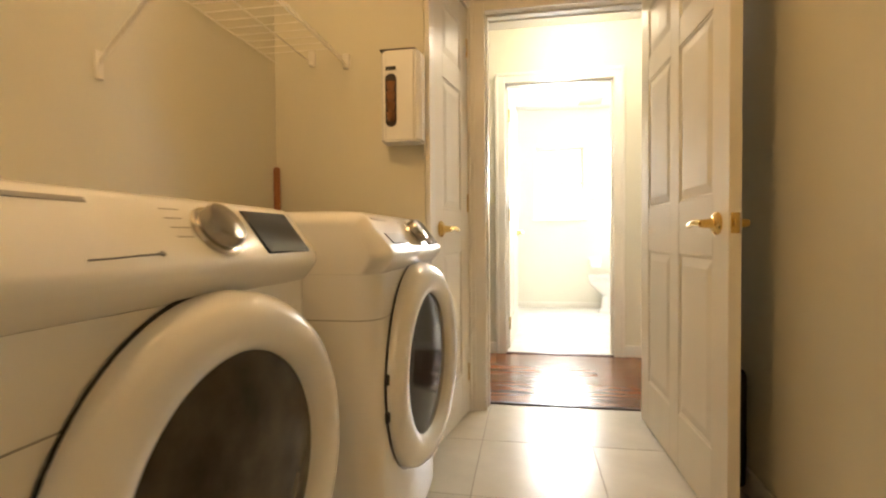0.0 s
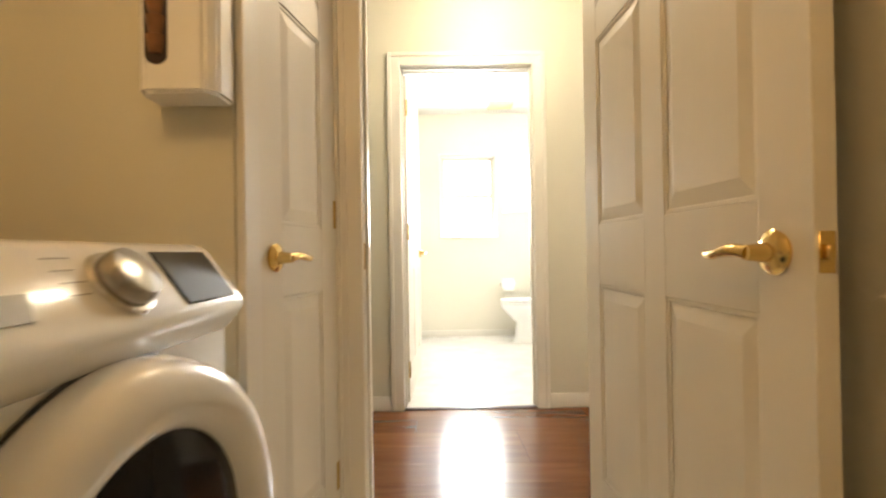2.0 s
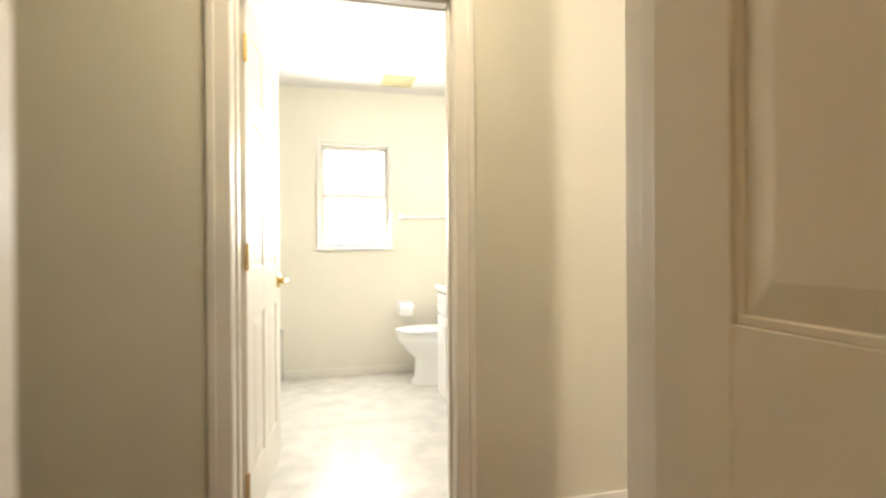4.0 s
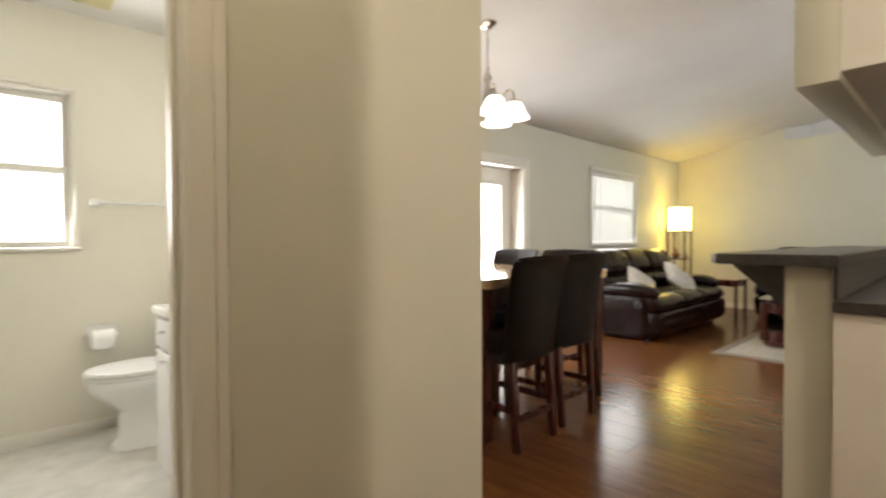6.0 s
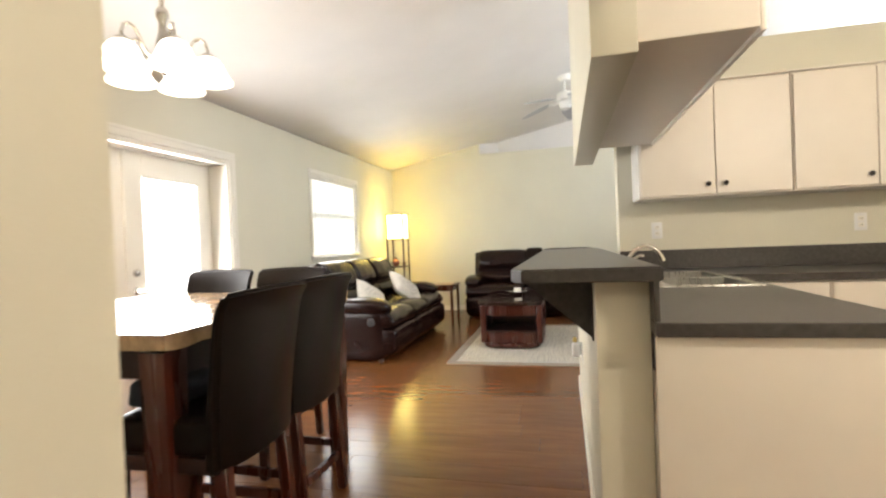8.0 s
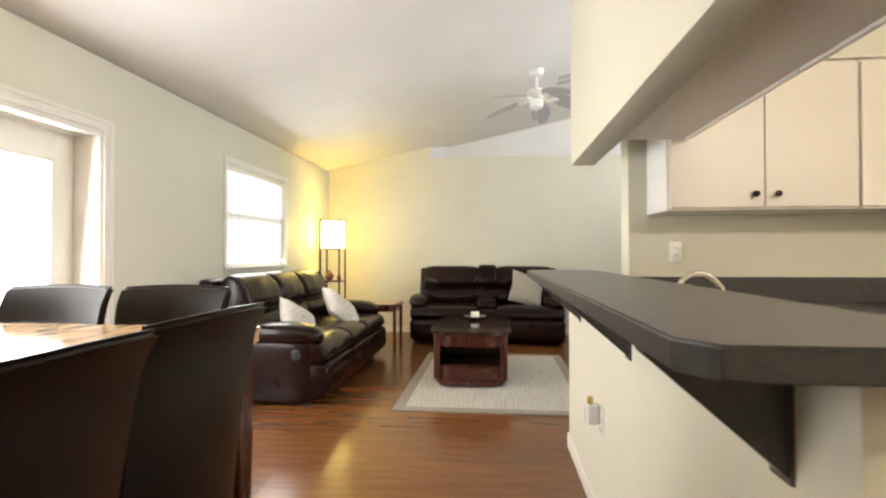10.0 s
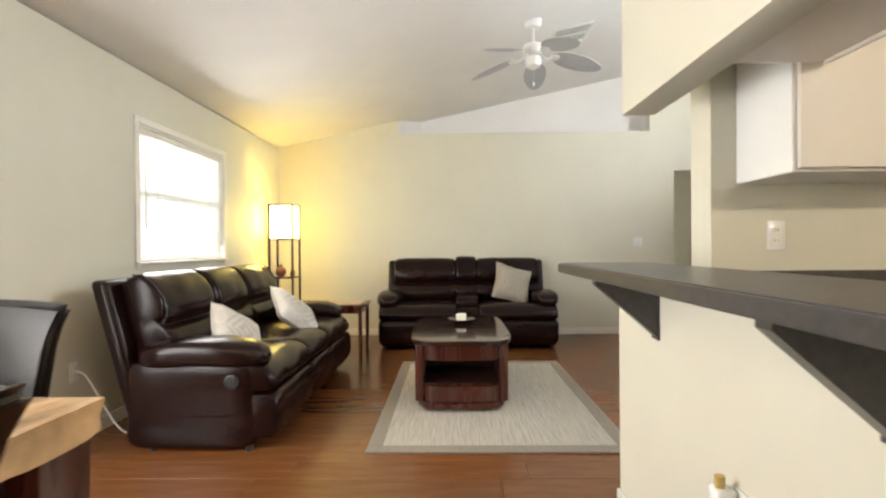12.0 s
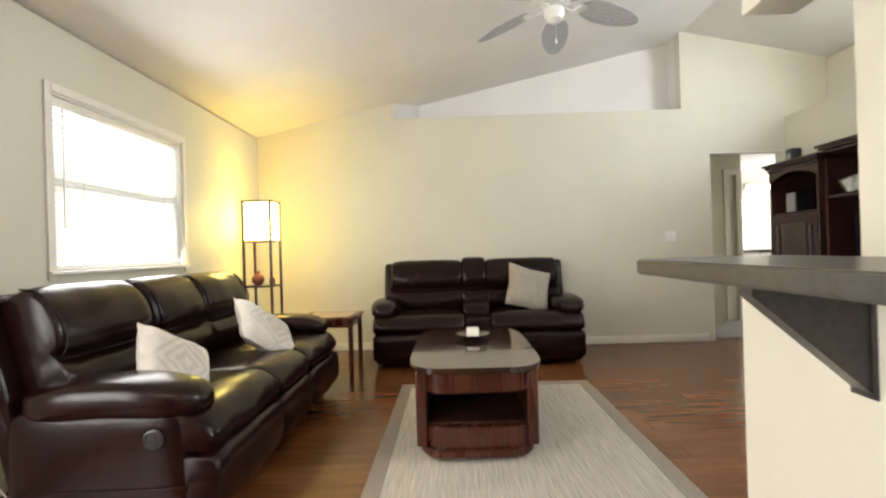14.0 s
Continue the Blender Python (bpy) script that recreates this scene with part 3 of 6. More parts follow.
def machine(m, label, tray):
    """A front-loading machine: front at x = 0, width along y from 0, back at x = -0.72."""
    W, H = 0.69, 0.965
    w = thing("washing_machine" if tray else "tumble_dryer", label, "laundry machine", m, "laundry pair")
    plan = [(-0.72, W), (-0.72, 0.0)]
    for k in range(9):
        q = radians(11.25 * k)
        plan.append((-0.06 + 0.06 * math.sin(q), 0.06 - 0.06 * math.cos(q)))
    for k in range(9):
        q = radians(11.25 * k)
        plan.append((-0.06 + 0.06 * math.cos(q), W - 0.06 + 0.06 * math.sin(q)))
    bm = bmesh.new()
    bm_prism(bm, plan, "z", 0.03, 0.8055)
    part("body", bm, M_WHITE, w)
    # the console is swept along y and rounds off at both ends
    prof = [(-0.72, 0.806), (0.0, 0.806), (0.005, 0.811), (0.014, 0.821), (0.024, 0.834), (0.029, 0.842), (0.030, 0.850), (0.027, 0.860), (-0.034, 0.940), (-0.044, 0.947), (-0.06, 0.951), (-0.12, 0.953), (-0.72, 0.953)]
    way = [(0, 0), (1, 0), (1, 0), (1, 0), (1, 0), (1, 0), (1, 0), (0.9, 0.3), (0.3, 0.9), (0.1, 1), (0, 1), (0, 1), (0, 1)]
    bm = bmesh.new()
    R, rings = 0.05, []
    stations = [R * (1 - math.cos(radians(10 * k))) for k in range(10)]
    for y in stations + [W - d for d in stations[::-1]]:
        d = min(y, W - y)
        i = R - math.sqrt(max(0.0, R * R - (R - d) ** 2)) if d < R else 0.0
        rings.append([bm.verts.new((p[0] - i * q[0] * 1.1, y, p[1] - i * q[1] * 0.7)) for p, q in zip(prof, way)])
    for r0, r1 in zip(rings, rings[1:]):
        for k in range(len(prof)):
            j = (k + 1) % len(prof)
            bm.faces.new((r0[k], r0[j], r1[j], r1[k]))
    bm.faces.new(rings[0]), bm.faces.new(rings[-1][::-1])
    part("console", bm, M_WHITE, w)
    for y in (0.05, W - 0.05):
        for x in (-0.66, -0.06):
            bm = bmesh.new()
            bm_lathe(bm, [(0.02, 0), (0.02, 0.02), (0.012, 0.03)], 12, Matrix.Translation((x, y, 0)))
            part("foot", bm, M_BLACK, w, "black rubber foot")
    C = Matrix.Translation((0.0, W / 2, 0.525)) @ Matrix.Rotation(radians(90), 4, "Y")
    bm = bmesh.new()
    def wedge(bm):
        """The door is thin on its hinge side and thick on the other."""
        for v in bm.verts:
            v.co.x *= 0.36 + 0.64 * (v.co.y - W / 2 + 0.29) / 0.58
    bm_lathe(bm, [(0.288, -0.002), (0.2935, 0.003), (0.288, 0.005)], 64, C)
    part("door_gasket", bm, M_BLACK, w, "dark seam round the door")
    bm = bmesh.new()
    bm_lathe(bm, [(0.288, 0.004), (0.290, 0.030), (0.286, 0.062), (0.274, 0.086), (0.254, 0.098), (0.232, 0.099), (0.214, 0.092), (0.203, 0.078), (0.199, 0.06)], 72, C)
    wedge(bm)
    door = part("door", bm, M_WHITE, w)
    bm = bmesh.new()
    bm_lathe(bm, [(0.0, 0.086), (0.06, 0.085), (0.12, 0.081), (0.17, 0.074), (0.202, 0.066)], 64, C)
    wedge(bm)
    part("door_glass", bm, M_DGLASS if tray else M_DGLASS_LIT, door, "dark smoked glass")
    # seam, dial, display
    bm = bmesh.new()
    bm_prism(bm, [(x + 0.0006, y) for x, y in plan[2:]] + [(-0.3, W + 0.0006), (-0.3, -0.0006)], "z", 0.699, 0.7015)
    part("seam", bm, M_GREYPL, w, smooth=False)
    slope = Matrix.Translation((-0.0035, 0, 0.900)) @ Matrix.Rotation(radians(52.7), 4, "Y")
    bm = bmesh.new()
    bm_lathe(bm, [(0.041, -0.002), (0.045, 0.003), (0.043, 0.008), (0.039, 0.009)], 40, slope @ Matrix.Translation((0.002, W * 0.53, 0)))
    part("dial_rim", bm, M_CHROME, w, "chrome ring round the dial")
    bm = bmesh.new()
    bm_lathe(bm, [(0.037, 0.004), (0.0365, 0.022), (0.033, 0.030), (0.015, 0.033), (0, 0.033)], 40, slope @ Matrix.Translation((0.002, W * 0.53, 0)))
    part("dial", bm, M_DIAL, w, "brushed grey program dial")
    bm = bmesh.new()
    bm_box(bm, -0.047, 0.046, W * 0.685, W * 0.905, -0.002, 0.0035, 0.002, 1)
    bmesh.ops.transform(bm, matrix=slope, verts=bm.verts)
    part("display", bm, M_SCREEN, w, "dark glossy control display")
    for k in range(4):
        bm = bmesh.new()
        bm_box(bm, -0.040 + 0.016 * k, -0.0385 + 0.016 * k, 0.282, 0.282 + 0.038 - 0.006 * (k % 2), -0.001, 0.0006)
        bmesh.ops.transform(bm, matrix=slope, verts=bm.verts)
        part("printed_text", bm, M_GREYPL, w, "small grey printed words", smooth=False)
    bm = bmesh.new()
    bm_box(bm, -0.047, -0.040, 0.055, 0.175, -0.001, 0.0010)
    bmesh.ops.transform(bm, matrix=slope, verts=bm.verts)
    part("nameplate", bm, M_GREYPL, w, "grey nameplate strip", smooth=False)
    if tray:
        bm = bmesh.new()
        bm_prism(bm, [(0.002, 0.07), (0.002, 0.235), (0.032, 0.22), (0.032, 0.09)], "z", -0.001, 0.003)
        bmesh.ops.transform(bm, matrix=slope, verts=bm.verts)
        part("tray_grip", bm, M_GREYPL, w, "grey recessed drawer grip", smooth=False)
        sticker = boxed("sticker", (-0.001, 0.0012, 0.588, 0.628, 0.60, 0.69), M_TRIM, w, 0, "white energy sticker with printed bars")
        for k in range(4):
            boxed("printed_bar", (0.001, 0.0018, 0.592, 0.620 - 0.004 * k, 0.615 + 0.017 * k, 0.624 + 0.017 * k), M_SCREEN if k % 2 else M_GREYPL, sticker, 0)
    else:
        bm = bmesh.new()
        bm_cyl(bm, (0.039, 0.13, 0.0005), (0.035, 0.235, 0.0005), 0.0011, n=6)
        bm_cyl(bm, (0.035, 0.235, -0.001), (0.035, 0.235, 0.0015), 0.004, n=10)
        bmesh.ops.transform(bm, matrix=slope, verts=bm.verts)
        part("printed_mark", bm, M_GREYPL, w, "grey printed key mark", smooth=False)
    for z in (0.45, 0.54):
        bm = bmesh.new()
        bm_box(bm, 0.002, 0.012, W / 2 - 0.296, W / 2 - 0.284, z, z + 0.025, 0.002, 1)
        part("hinge_cap", bm, M_BLACK, w, "small black hinge cap")
    return w


machine(pose(0.006, 0.645, 0), "white front-loading dryer with smoked round door", False)
machine(pose(0.128, 1.402, 0), "white front-loading washer with detergent drawer", True)

# wall dispenser with a window onto brown cups
dp = thing("wall_dispenser", "white plastic wall dispenser with oval window", "dispenser", pose(-0.012, 2.25, 1.253))
bm = bmesh.new()
bm_prism(bm, [(-0.08, 0.0), (-0.08, -0.075), (-0.06, -0.10), (0.06, -0.10), (0.08, -0.075), (0.08, 0.0)], "z", 0.0, 0.345)
bmesh.ops.bevel(bm, geom=list(bm.edges), offset=0.007, segments=2, affect="EDGES")
part("body", bm, M_WHITE, dp)
bm = bmesh.new()
pts = [(0.022 * math.cos(a) - 0.032, 0.155 + 0.022 * math.sin(a) + (0.078 if math.sin(a) >= 0 else -0.078)) for a in [2 * math.pi * k / 24 for k in range(24)]]
bm_prism(bm, pts, "y", -0.104, -0.098)
part("window", bm, M_DARKWOOD, dp, "brown oval window")
M_TANCUP = mat("tan_cup", (0.20, 0.085, 0.035), 0.5, var=0.2, scale=30)
for k in range(4):
    bm = bmesh.new()
    bm_lathe(bm, [(0.0, 0), (0.013, 0.0), (0.019, 0.03), (0.020, 0.034), (0, 0.034)], 16, Matrix.Translation((-0.032, -0.099, 0.075 + 0.038 * k)))
    part("cup", bm, M_TANCUP, dp)
boxed("printed_strip", (-0.052, -0.012, -0.1025, -0.0995, 0.268, 0.282), M_BLACK, dp, 0)
# A dark strip along the top puts in a shadow line.
boxed("lid_shadow_gap", (-0.078, 0.06, -0.096, -0.0, 0.346, 0.350), M_DARKWOOD, dp, 0.001)

# wire shelf with braces on the left wall
ws = thing("wire_shelf", "white wire shelf on slanted wall braces", "shelf")
M_WIRE = mat("white_wire", (0.78, 0.76, 0.70), 0.35)
SZ = 1.62
for k in range(46):
    y = -0.55 + 0.06 * k
    if y > 2.22:
        break
    bm = bmesh.new()
    bm_tube(bm, [(-0.565, y, SZ), (-0.27, y, SZ), (-0.255, y, SZ - 0.03)], 0.0022, 5)
    part("wire", bm, M_WIRE, ws)
for x, z in ((-0.56, SZ - 0.004), (-0.42, SZ - 0.004), (-0.272, SZ - 0.004), (-0.255, SZ - 0.034)):
    bm = bmesh.new()
    bm_cyl(bm, (x, -0.6, z), (x, 2.235, z), 0.0034, n=6)
    part("rod", bm, M_WIRE, ws)
for y in (0.15, 1.39):
    bm = bmesh.new()
    bm_cyl(bm, (-0.28, y, SZ - 0.006), (-0.565, y, SZ - 0.30), 0.006, n=8)
    bm_box(bm, -0.570, -0.560, y - 0.012, y + 0.012, SZ - 0.34, SZ - 0.27, 0.003, 1)
    part("brace", bm, M_WIRE, ws)
for x, z in ((-0.40, SZ), (-0.255, SZ - 0.02)):
    bm = bmesh.new()
    bm_box(bm, x - 0.014, x + 0.014, 2.23, 2.249, z - 0.03, z + 0.03, 0.004, 1)
    part("end_bracket", bm, M_WIRE, ws)

# broom handle and a framed card behind the machines
M_BROOM = wood("broom_wood", (0.20, 0.07, 0.025), (0.33, 0.13, 0.05), 0.5, 8, (3, 3, 0.6), 0.0)
bm = bmesh.new()
bm_cyl(bm, (-0.53, 2.17, 0.0), (-0.535, 2.185, 1.165), 0.0135, n=14)
bmesh.ops.create_uvsphere(bm, u_segments=14, v_segments=8, radius=0.0138, matrix=Matrix.Translation((-0.535, 2.185, 1.165)))
solid("broom_handle", bm, M_BROOM, "brown wooden broom handle leaning in the corner", "broom")
bx_ = thing("cardboard_box", "pale box standing behind the machines", "box", pose(-0.52, 1.72, 0.939))
boxed("body", (-0.04, 0.04, 0.0, 0.30, -0.0, 0.055), M_TRIM, bx_, 0.004)
boxed("lid", (-0.042, 0.042, -0.002, 0.302, 0.050, 0.062), M_DARKWOOD, bx_, 0.003, "dark lid")

# things behind the open door
bg = thing("black_bag", "black cloth bag hanging behind the open door", "bag", pose(1.145, 2.27, 0.20))
bm = bmesh.new()
bm_box(bm, -0.045, 0.06, -0.12, 0.25, -0.0, 0.42, 0.03, 3)
bmesh.ops.transform(bm, matrix=Matrix.Translation((0, 0, -0.19)), verts=bm.verts)
part("body", bm, mat("black_cloth", (0.012, 0.011, 0.012), 0.8, bump=0.4), bg)
bm = bmesh.new()
bm_tube(bm, [(0.0, 0.0, 0.22), (0.0, 0.03, 0.38), (0.0, 0.10, 0.38), (0.0, 0.13, 0.22)], 0.008)
part("strap", bm, M_BLACK, bg)
bm = bmesh.new()
bm_box(bm, 1.10, 1.20, 1.74, 1.86, 0.0, 0.075, 0.006, 2)
solid("wood_block", bm, M_BROOM, "brown wooden block on the tile floor", "wood block")


def outlet(name, m, label, switch=False, sockets=True):
    """A cover plate in the xz plane that faces -y."""
    o = thing(name, label, "switch" if switch else "outlet", m)
    bm = bmesh.new()
    wd = 0.06 if switch else 0.036
    bm_box(bm, -wd, wd, -0.006, 0.0, -0.058, 0.058, 0.003, 2)
    part("plate", bm, M_WHITE, o)
    if switch:
        for x in (-0.025, 0.025):
            boxed("rocker", (x - 0.016, x + 0.016, -0.010, -0.004, -0.032, 0.032), M_WHITE, o, 0.002)
    else:
        for z in (-0.021, 0.021):
            r = boxed("socket", (-0.016, 0.016, -0.0085, -0.004, z - 0.014, z + 0.014), M_TRIM, o, 0.003)
            bm = bmesh.new()
            for x in (-0.006, 0.006):
                bm_box(bm, x - 0.0012, x + 0.0012, -0.009, -0.0083, z - 0.004, z + 0.006)
            part("slot", bm, M_BLACK, r, smooth=False)
    return o


outlet("wall_outlet", pose(1.21, 1.42, 0.43, 0, 0, -90), "white double outlet low on the laundry wall")

# ---------- bathroom ----------
M_PORC = mat("white_porcelain", (0.82, 0.82, 0.80), 0.12, var=0.01, coat=0.5)
tl = thing("toilet", "white porcelain toilet with closed lid", "toilet", pose(1.81, 6.15, 0))


def oval(n, rx0, rx1, ry):
    return [((rx0 if math.cos(a) < 0 else rx1) * math.cos(a), ry * math.sin(a)) for a in [2 * math.pi * k / n for k in range(n)]]


bm = bmesh.new()
rings = []
for z, sx, sy, cx in ((0.0, 0.22, 0.105, -0.33), (0.03, 0.22, 0.105, -0.33), (0.06, 0.19, 0.09, -0.33), (0.2, 0.18, 0.085, -0.33), (0.28, 0.22, 0.13, -0.37), (0.35, 0.255, 0.172, -0.40), (0.385, 0.262, 0.182, -0.40), (0.395, 0.258, 0.178, -0.40)):
    rings.append([bm.verts.new((cx + x * sx, y * sy, z)) for x, y in oval(28, 1, 0.9, 1)])
for a, b in zip(rings, rings[1:]):
    for k in range(28):
        bm.faces.new((a[k], a[(k + 1) % 28], b[(k + 1) % 28], b[k]))
bm.faces.new(rings[-1])
bm.faces.new(rings[0][::-1])
bm_box(bm, -0.22, -0.02, -0.10, 0.10, 0.0, 0.36, 0.03, 3)
part("bowl", bm, M_PORC, tl)
for nm, z0, z1 in (("seat", 0.398, 0.416), ("lid", 0.420, 0.440)):
    bm = bmesh.new()
    bm_prism(bm, [(-0.405 + x, y) for x, y in oval(28, 0.262, 0.235, 0.185)], "z", z0, z1)
    bmesh.ops.bevel(bm, geom=[e for e in bm.edges if abs(e.verts[0].co.z - e.verts[1].co.z) < 1e-4], offset=0.006, segments=2, affect="EDGES")
    part(nm, bm, M_PORC, tl)
boxed("tank", (-0.19, 0.0, -0.22, 0.22, 0.37, 0.74), M_PORC, tl, 0.02, "", 3)
boxed("tank_lid", (-0.20, 0.005, -0.23, 0.23, 0.74, 0.775), M_PORC, tl, 0.01)
tp = thing("toilet_paper_holder", "white paper roll in a wall holder", "paper holder", pose(1.275, 6.53, 0.565))
boxed("plate", (-0.075, 0.075, -0.012, 0.0, -0.03, 0.065), M_PORC, tp, 0.004)
for x in (-0.07, 0.07):
    boxed("arm", (x - 0.008, x + 0.008, -0.075, -0.01, -0.01, 0.02), M_PORC, tp, 0.004)
bm = bmesh.new()
bm_cyl(bm, (-0.055, -0.065, -0.005), (0.055, -0.065, -0.005), 0.05, n=24)
bm_box(bm, -0.054, 0.054, -0.117, -0.114, -0.06, -0.01)
part("paper_roll", bm, mat("tissue", (0.85, 0.84, 0.82), 0.9, bump=0.1), tp)
rail = thing("towel_rail", "white towel rail on the bathroom wall", "towel rail")
for x in (1.255, 1.80):
    bm = bmesh.new()
    bm_box(bm, x - 0.022, x + 0.022, 6.47, 6.53, 1.335, 1.38, 0.008, 2)
    part("post", bm, M_PORC, rail)
bm = bmesh.new()
bm_cyl(bm, (1.255, 6.485, 1.358), (1.80, 6.485, 1.358), 0.009, n=12)
part("bar", bm, M_PORC, rail)
# vanity
va = thing("vanity_cabinet", "white vanity cabinet with doors and drawers", "vanity", pose(1.35, 4.62, 0))
boxed("body", (0.02, 0.479, 0.0, 0.94, 0.09, 0.80), M_WHITE, va)
boxed("toe_kick", (0.07, 0.479, 0.0, 0.94, 0.0, 0.09), M_WHITE, va, 0)
for y0, y1 in ((0.01, 0.31), (0.32, 0.62), (0.63, 0.93)):
    d = boxed("drawer" if y0 > 0.6 else "false_front", (0.0, 0.02, y0, y1, 0.65, 0.785), M_WHITE, va, 0.005)
    d2 = boxed("cabinet_door", (0.0, 0.02, y0, y1, 0.11, 0.635), M_WHITE, va, 0.005)
    boxed("door_panel", (-0.004, 0.002, y0 + 0.05, y1 - 0.05, 0.17, 0.585), M_WHITE, d2, 0.004)
    for dd, z in ((d, 0.73), (d2, 0.60)):
        bm = bmesh.new()
        bm_lathe(bm, [(0, 0), (0.007, 0.0), (0.006, 0.012), (0.014, 0.020), (0.010, 0.027), (0, 0.028)], 14, Matrix.Translation((0, (y0 + y1) / 2, z)) @ Matrix.Rotation(radians(-90), 4, "Y"))
        part("knob", bm, M_WHITE, dd)
vt = thing("bathroom_countertop", "white cultured marble vanity top", "vanity top", pose(1.34, 4.61, 0.80))
boxed("slab", (0.0, 0.489, 0.0, 0.96, 0.0, 0.035), M_PORC, vt, 0.006)
boxed("backsplash", (0.469, 0.489, 0.0, 0.96, 0.035, 0.12), M_PORC, vt, 0.004)
# mirror above the vanity
bm = bmesh.new()
bm_box(bm, 1.822, 1.829, 4.62, 5.56, 1.0, 1.95)
solid("vanity_mirror", bm, mat("mirror", (0.9, 0.9, 0.9), 0.02, metal=1.0, var=0.0), "large frameless wall mirror over the vanity", "mirror", smooth=False)
# bathtub
tb = thing("bathtub", "white bathtub with tiled-in skirt", "bathtub", pose(-0.48, 4.95, 0))
bm = bmesh.new()
bm_box(bm, 0.0, 0.74, 0.0, 1.575, 0.0, 0.40, 0.012, 2)
bm_box(bm, 0.66, 0.745, -0.0, 1.575, 0.36, 0.425, 0.02, 3)
bm_box(bm, 0.0, 0.70, 1.49, 1.575, 0.36, 0.425, 0.02, 3)
bm_box(bm, 0.0, 0.70, 0.0, 0.08, 0.36, 0.425, 0.02, 3)
bm_box(bm, 0.0, 0.07, 0.0, 1.575, 0.36, 0.425, 0.02, 3)
part("shell", bm, M_PORC, tb)
bm = bmesh.new()
bm_cyl(bm, (0.0, 0.0, 0.0), (0, 0, 0.01), 0.03, n=16)
bmesh.ops.transform(bm, matrix=Matrix.Translation((0.4, 1.3, 0.405)), verts=bm.verts)
part("drain", bm, M_CHROME, tb, "chrome drain")
# ceiling vent fan
M_VENT = mat("aged_vent", (0.62, 0.56, 0.34), 0.5)
vf = thing("ceiling_vent", "yellowed exhaust fan grille on the ceiling", "vent", pose(1.185, 6.2, 2.44))
boxed("frame", (-0.13, 0.13, -0.12, 0.12, -0.014, 0.0), M_VENT, vf, 0.004)
for k in range(9):
    boxed("slat", (-0.115, 0.115, -0.10 + 0.024 * k, -0.09 + 0.024 * k, -0.020, -0.012), M_VENT, vf, 0.002)

# ---------- kitchen ----------
M_KNOB = mat("bronze_knob", (0.02, 0.015, 0.012), 0.3, metal=0.6)


def knob_at(parent, m):
    bm = bmesh.new()
    bm_lathe(bm, [(0, 0), (0.008, 0.0), (0.006, 0.014), (0.016, 0.022), (0.014, 0.030), (0, 0.033)], 16, m)
    return part("knob", bm, M_KNOB, parent, "dark bronze knob")


# breakfast bar top with a clipped near end and rounded far end
bt = thing("breakfast_bar", "dark grey laminate breakfast bar top on brackets", "bar top")
bm = bmesh.new()
pts = [(2.945, 3.315), (5.50, 3.315), (5.575, 3.36), (5.60, 3.45), (5.60, 3.63), (5.57, 3.70), (5.51, 3.735), (3.0, 3.735), (2.945, 3.70)]
bm_prism(bm, pts, "z", 1.030, 1.072)
bmesh.ops.bevel(bm, geom=[e for e in bm.edges if abs(e.verts[0].co.z - e.verts[1].co.z) < 1e-4], offset=0.004, segments=2, affect="EDGES")
part("slab", bm, M_COUNTER, bt)
bm = bmesh.new()
bm_prism(bm, [(x + (0.0015 if x > 4 else -0.0015), y + (0.0015 if y > 3.53 else -0.0015)) for x, y in pts], "z", 1.0345, 1.0675)
part("edge_band", bm, M_COUNTER, bt, smooth=False)
for x in (3.215, 4.10, 5.043):
    br = thing("bar_bracket", "dark triangular bracket under the bar top", "bracket", pose(x, 3.49, 0), "bar brackets")
    bm = bmesh.new()
    bm_prism(bm, [(0.0, 0.82), (0.0, 1.029), (0.22, 1.029), (0.22, 1.012)], "x", -0.022, 0.022)
    part("gusset", bm, M_COUNTER, br)
    boxed("wall_plate", (-0.03, 0.03, 0.0, 0.006, 0.815, 1.028), M_COUNTER, br, 0.001)
outlet("wall_outlet", pose(4.52, 3.49, 0.47, 0, 0, 180), "white outlet with plug-in on the bar wall")
pl = thing("plug_in_freshener", "white plug-in air freshener in the outlet", "air freshener", pose(4.56, 3.497, 0.49))
boxed("body", (-0.028, 0.028, 0.0, 0.055, -0.05, 0.035), M_WHITE, pl, 0.012, "", 3)
bm = bmesh.new()
bm_cyl(bm, (0, 0.035, 0.03), (0, 0.035, 0.065), 0.013, n=14)
part("bottle", bm, mat("amber_glass", (0.5, 0.36, 0.12), 0.1), pl, "amber bottle top")


def counter_slab(name, label, pts):
    c = thing(name, label, "countertop")
    bm = bmesh.new()
    bm_prism(bm, pts, "z", 0.868, 0.91)
    bmesh.ops.bevel(bm, geom=[e for e in bm.edges if abs(e.verts[0].co.z - e.verts[1].co.z) < 1e-4], offset=0.004, segments=2, affect="EDGES")
    part("slab", bm, M_COUNTER, c)
    return c


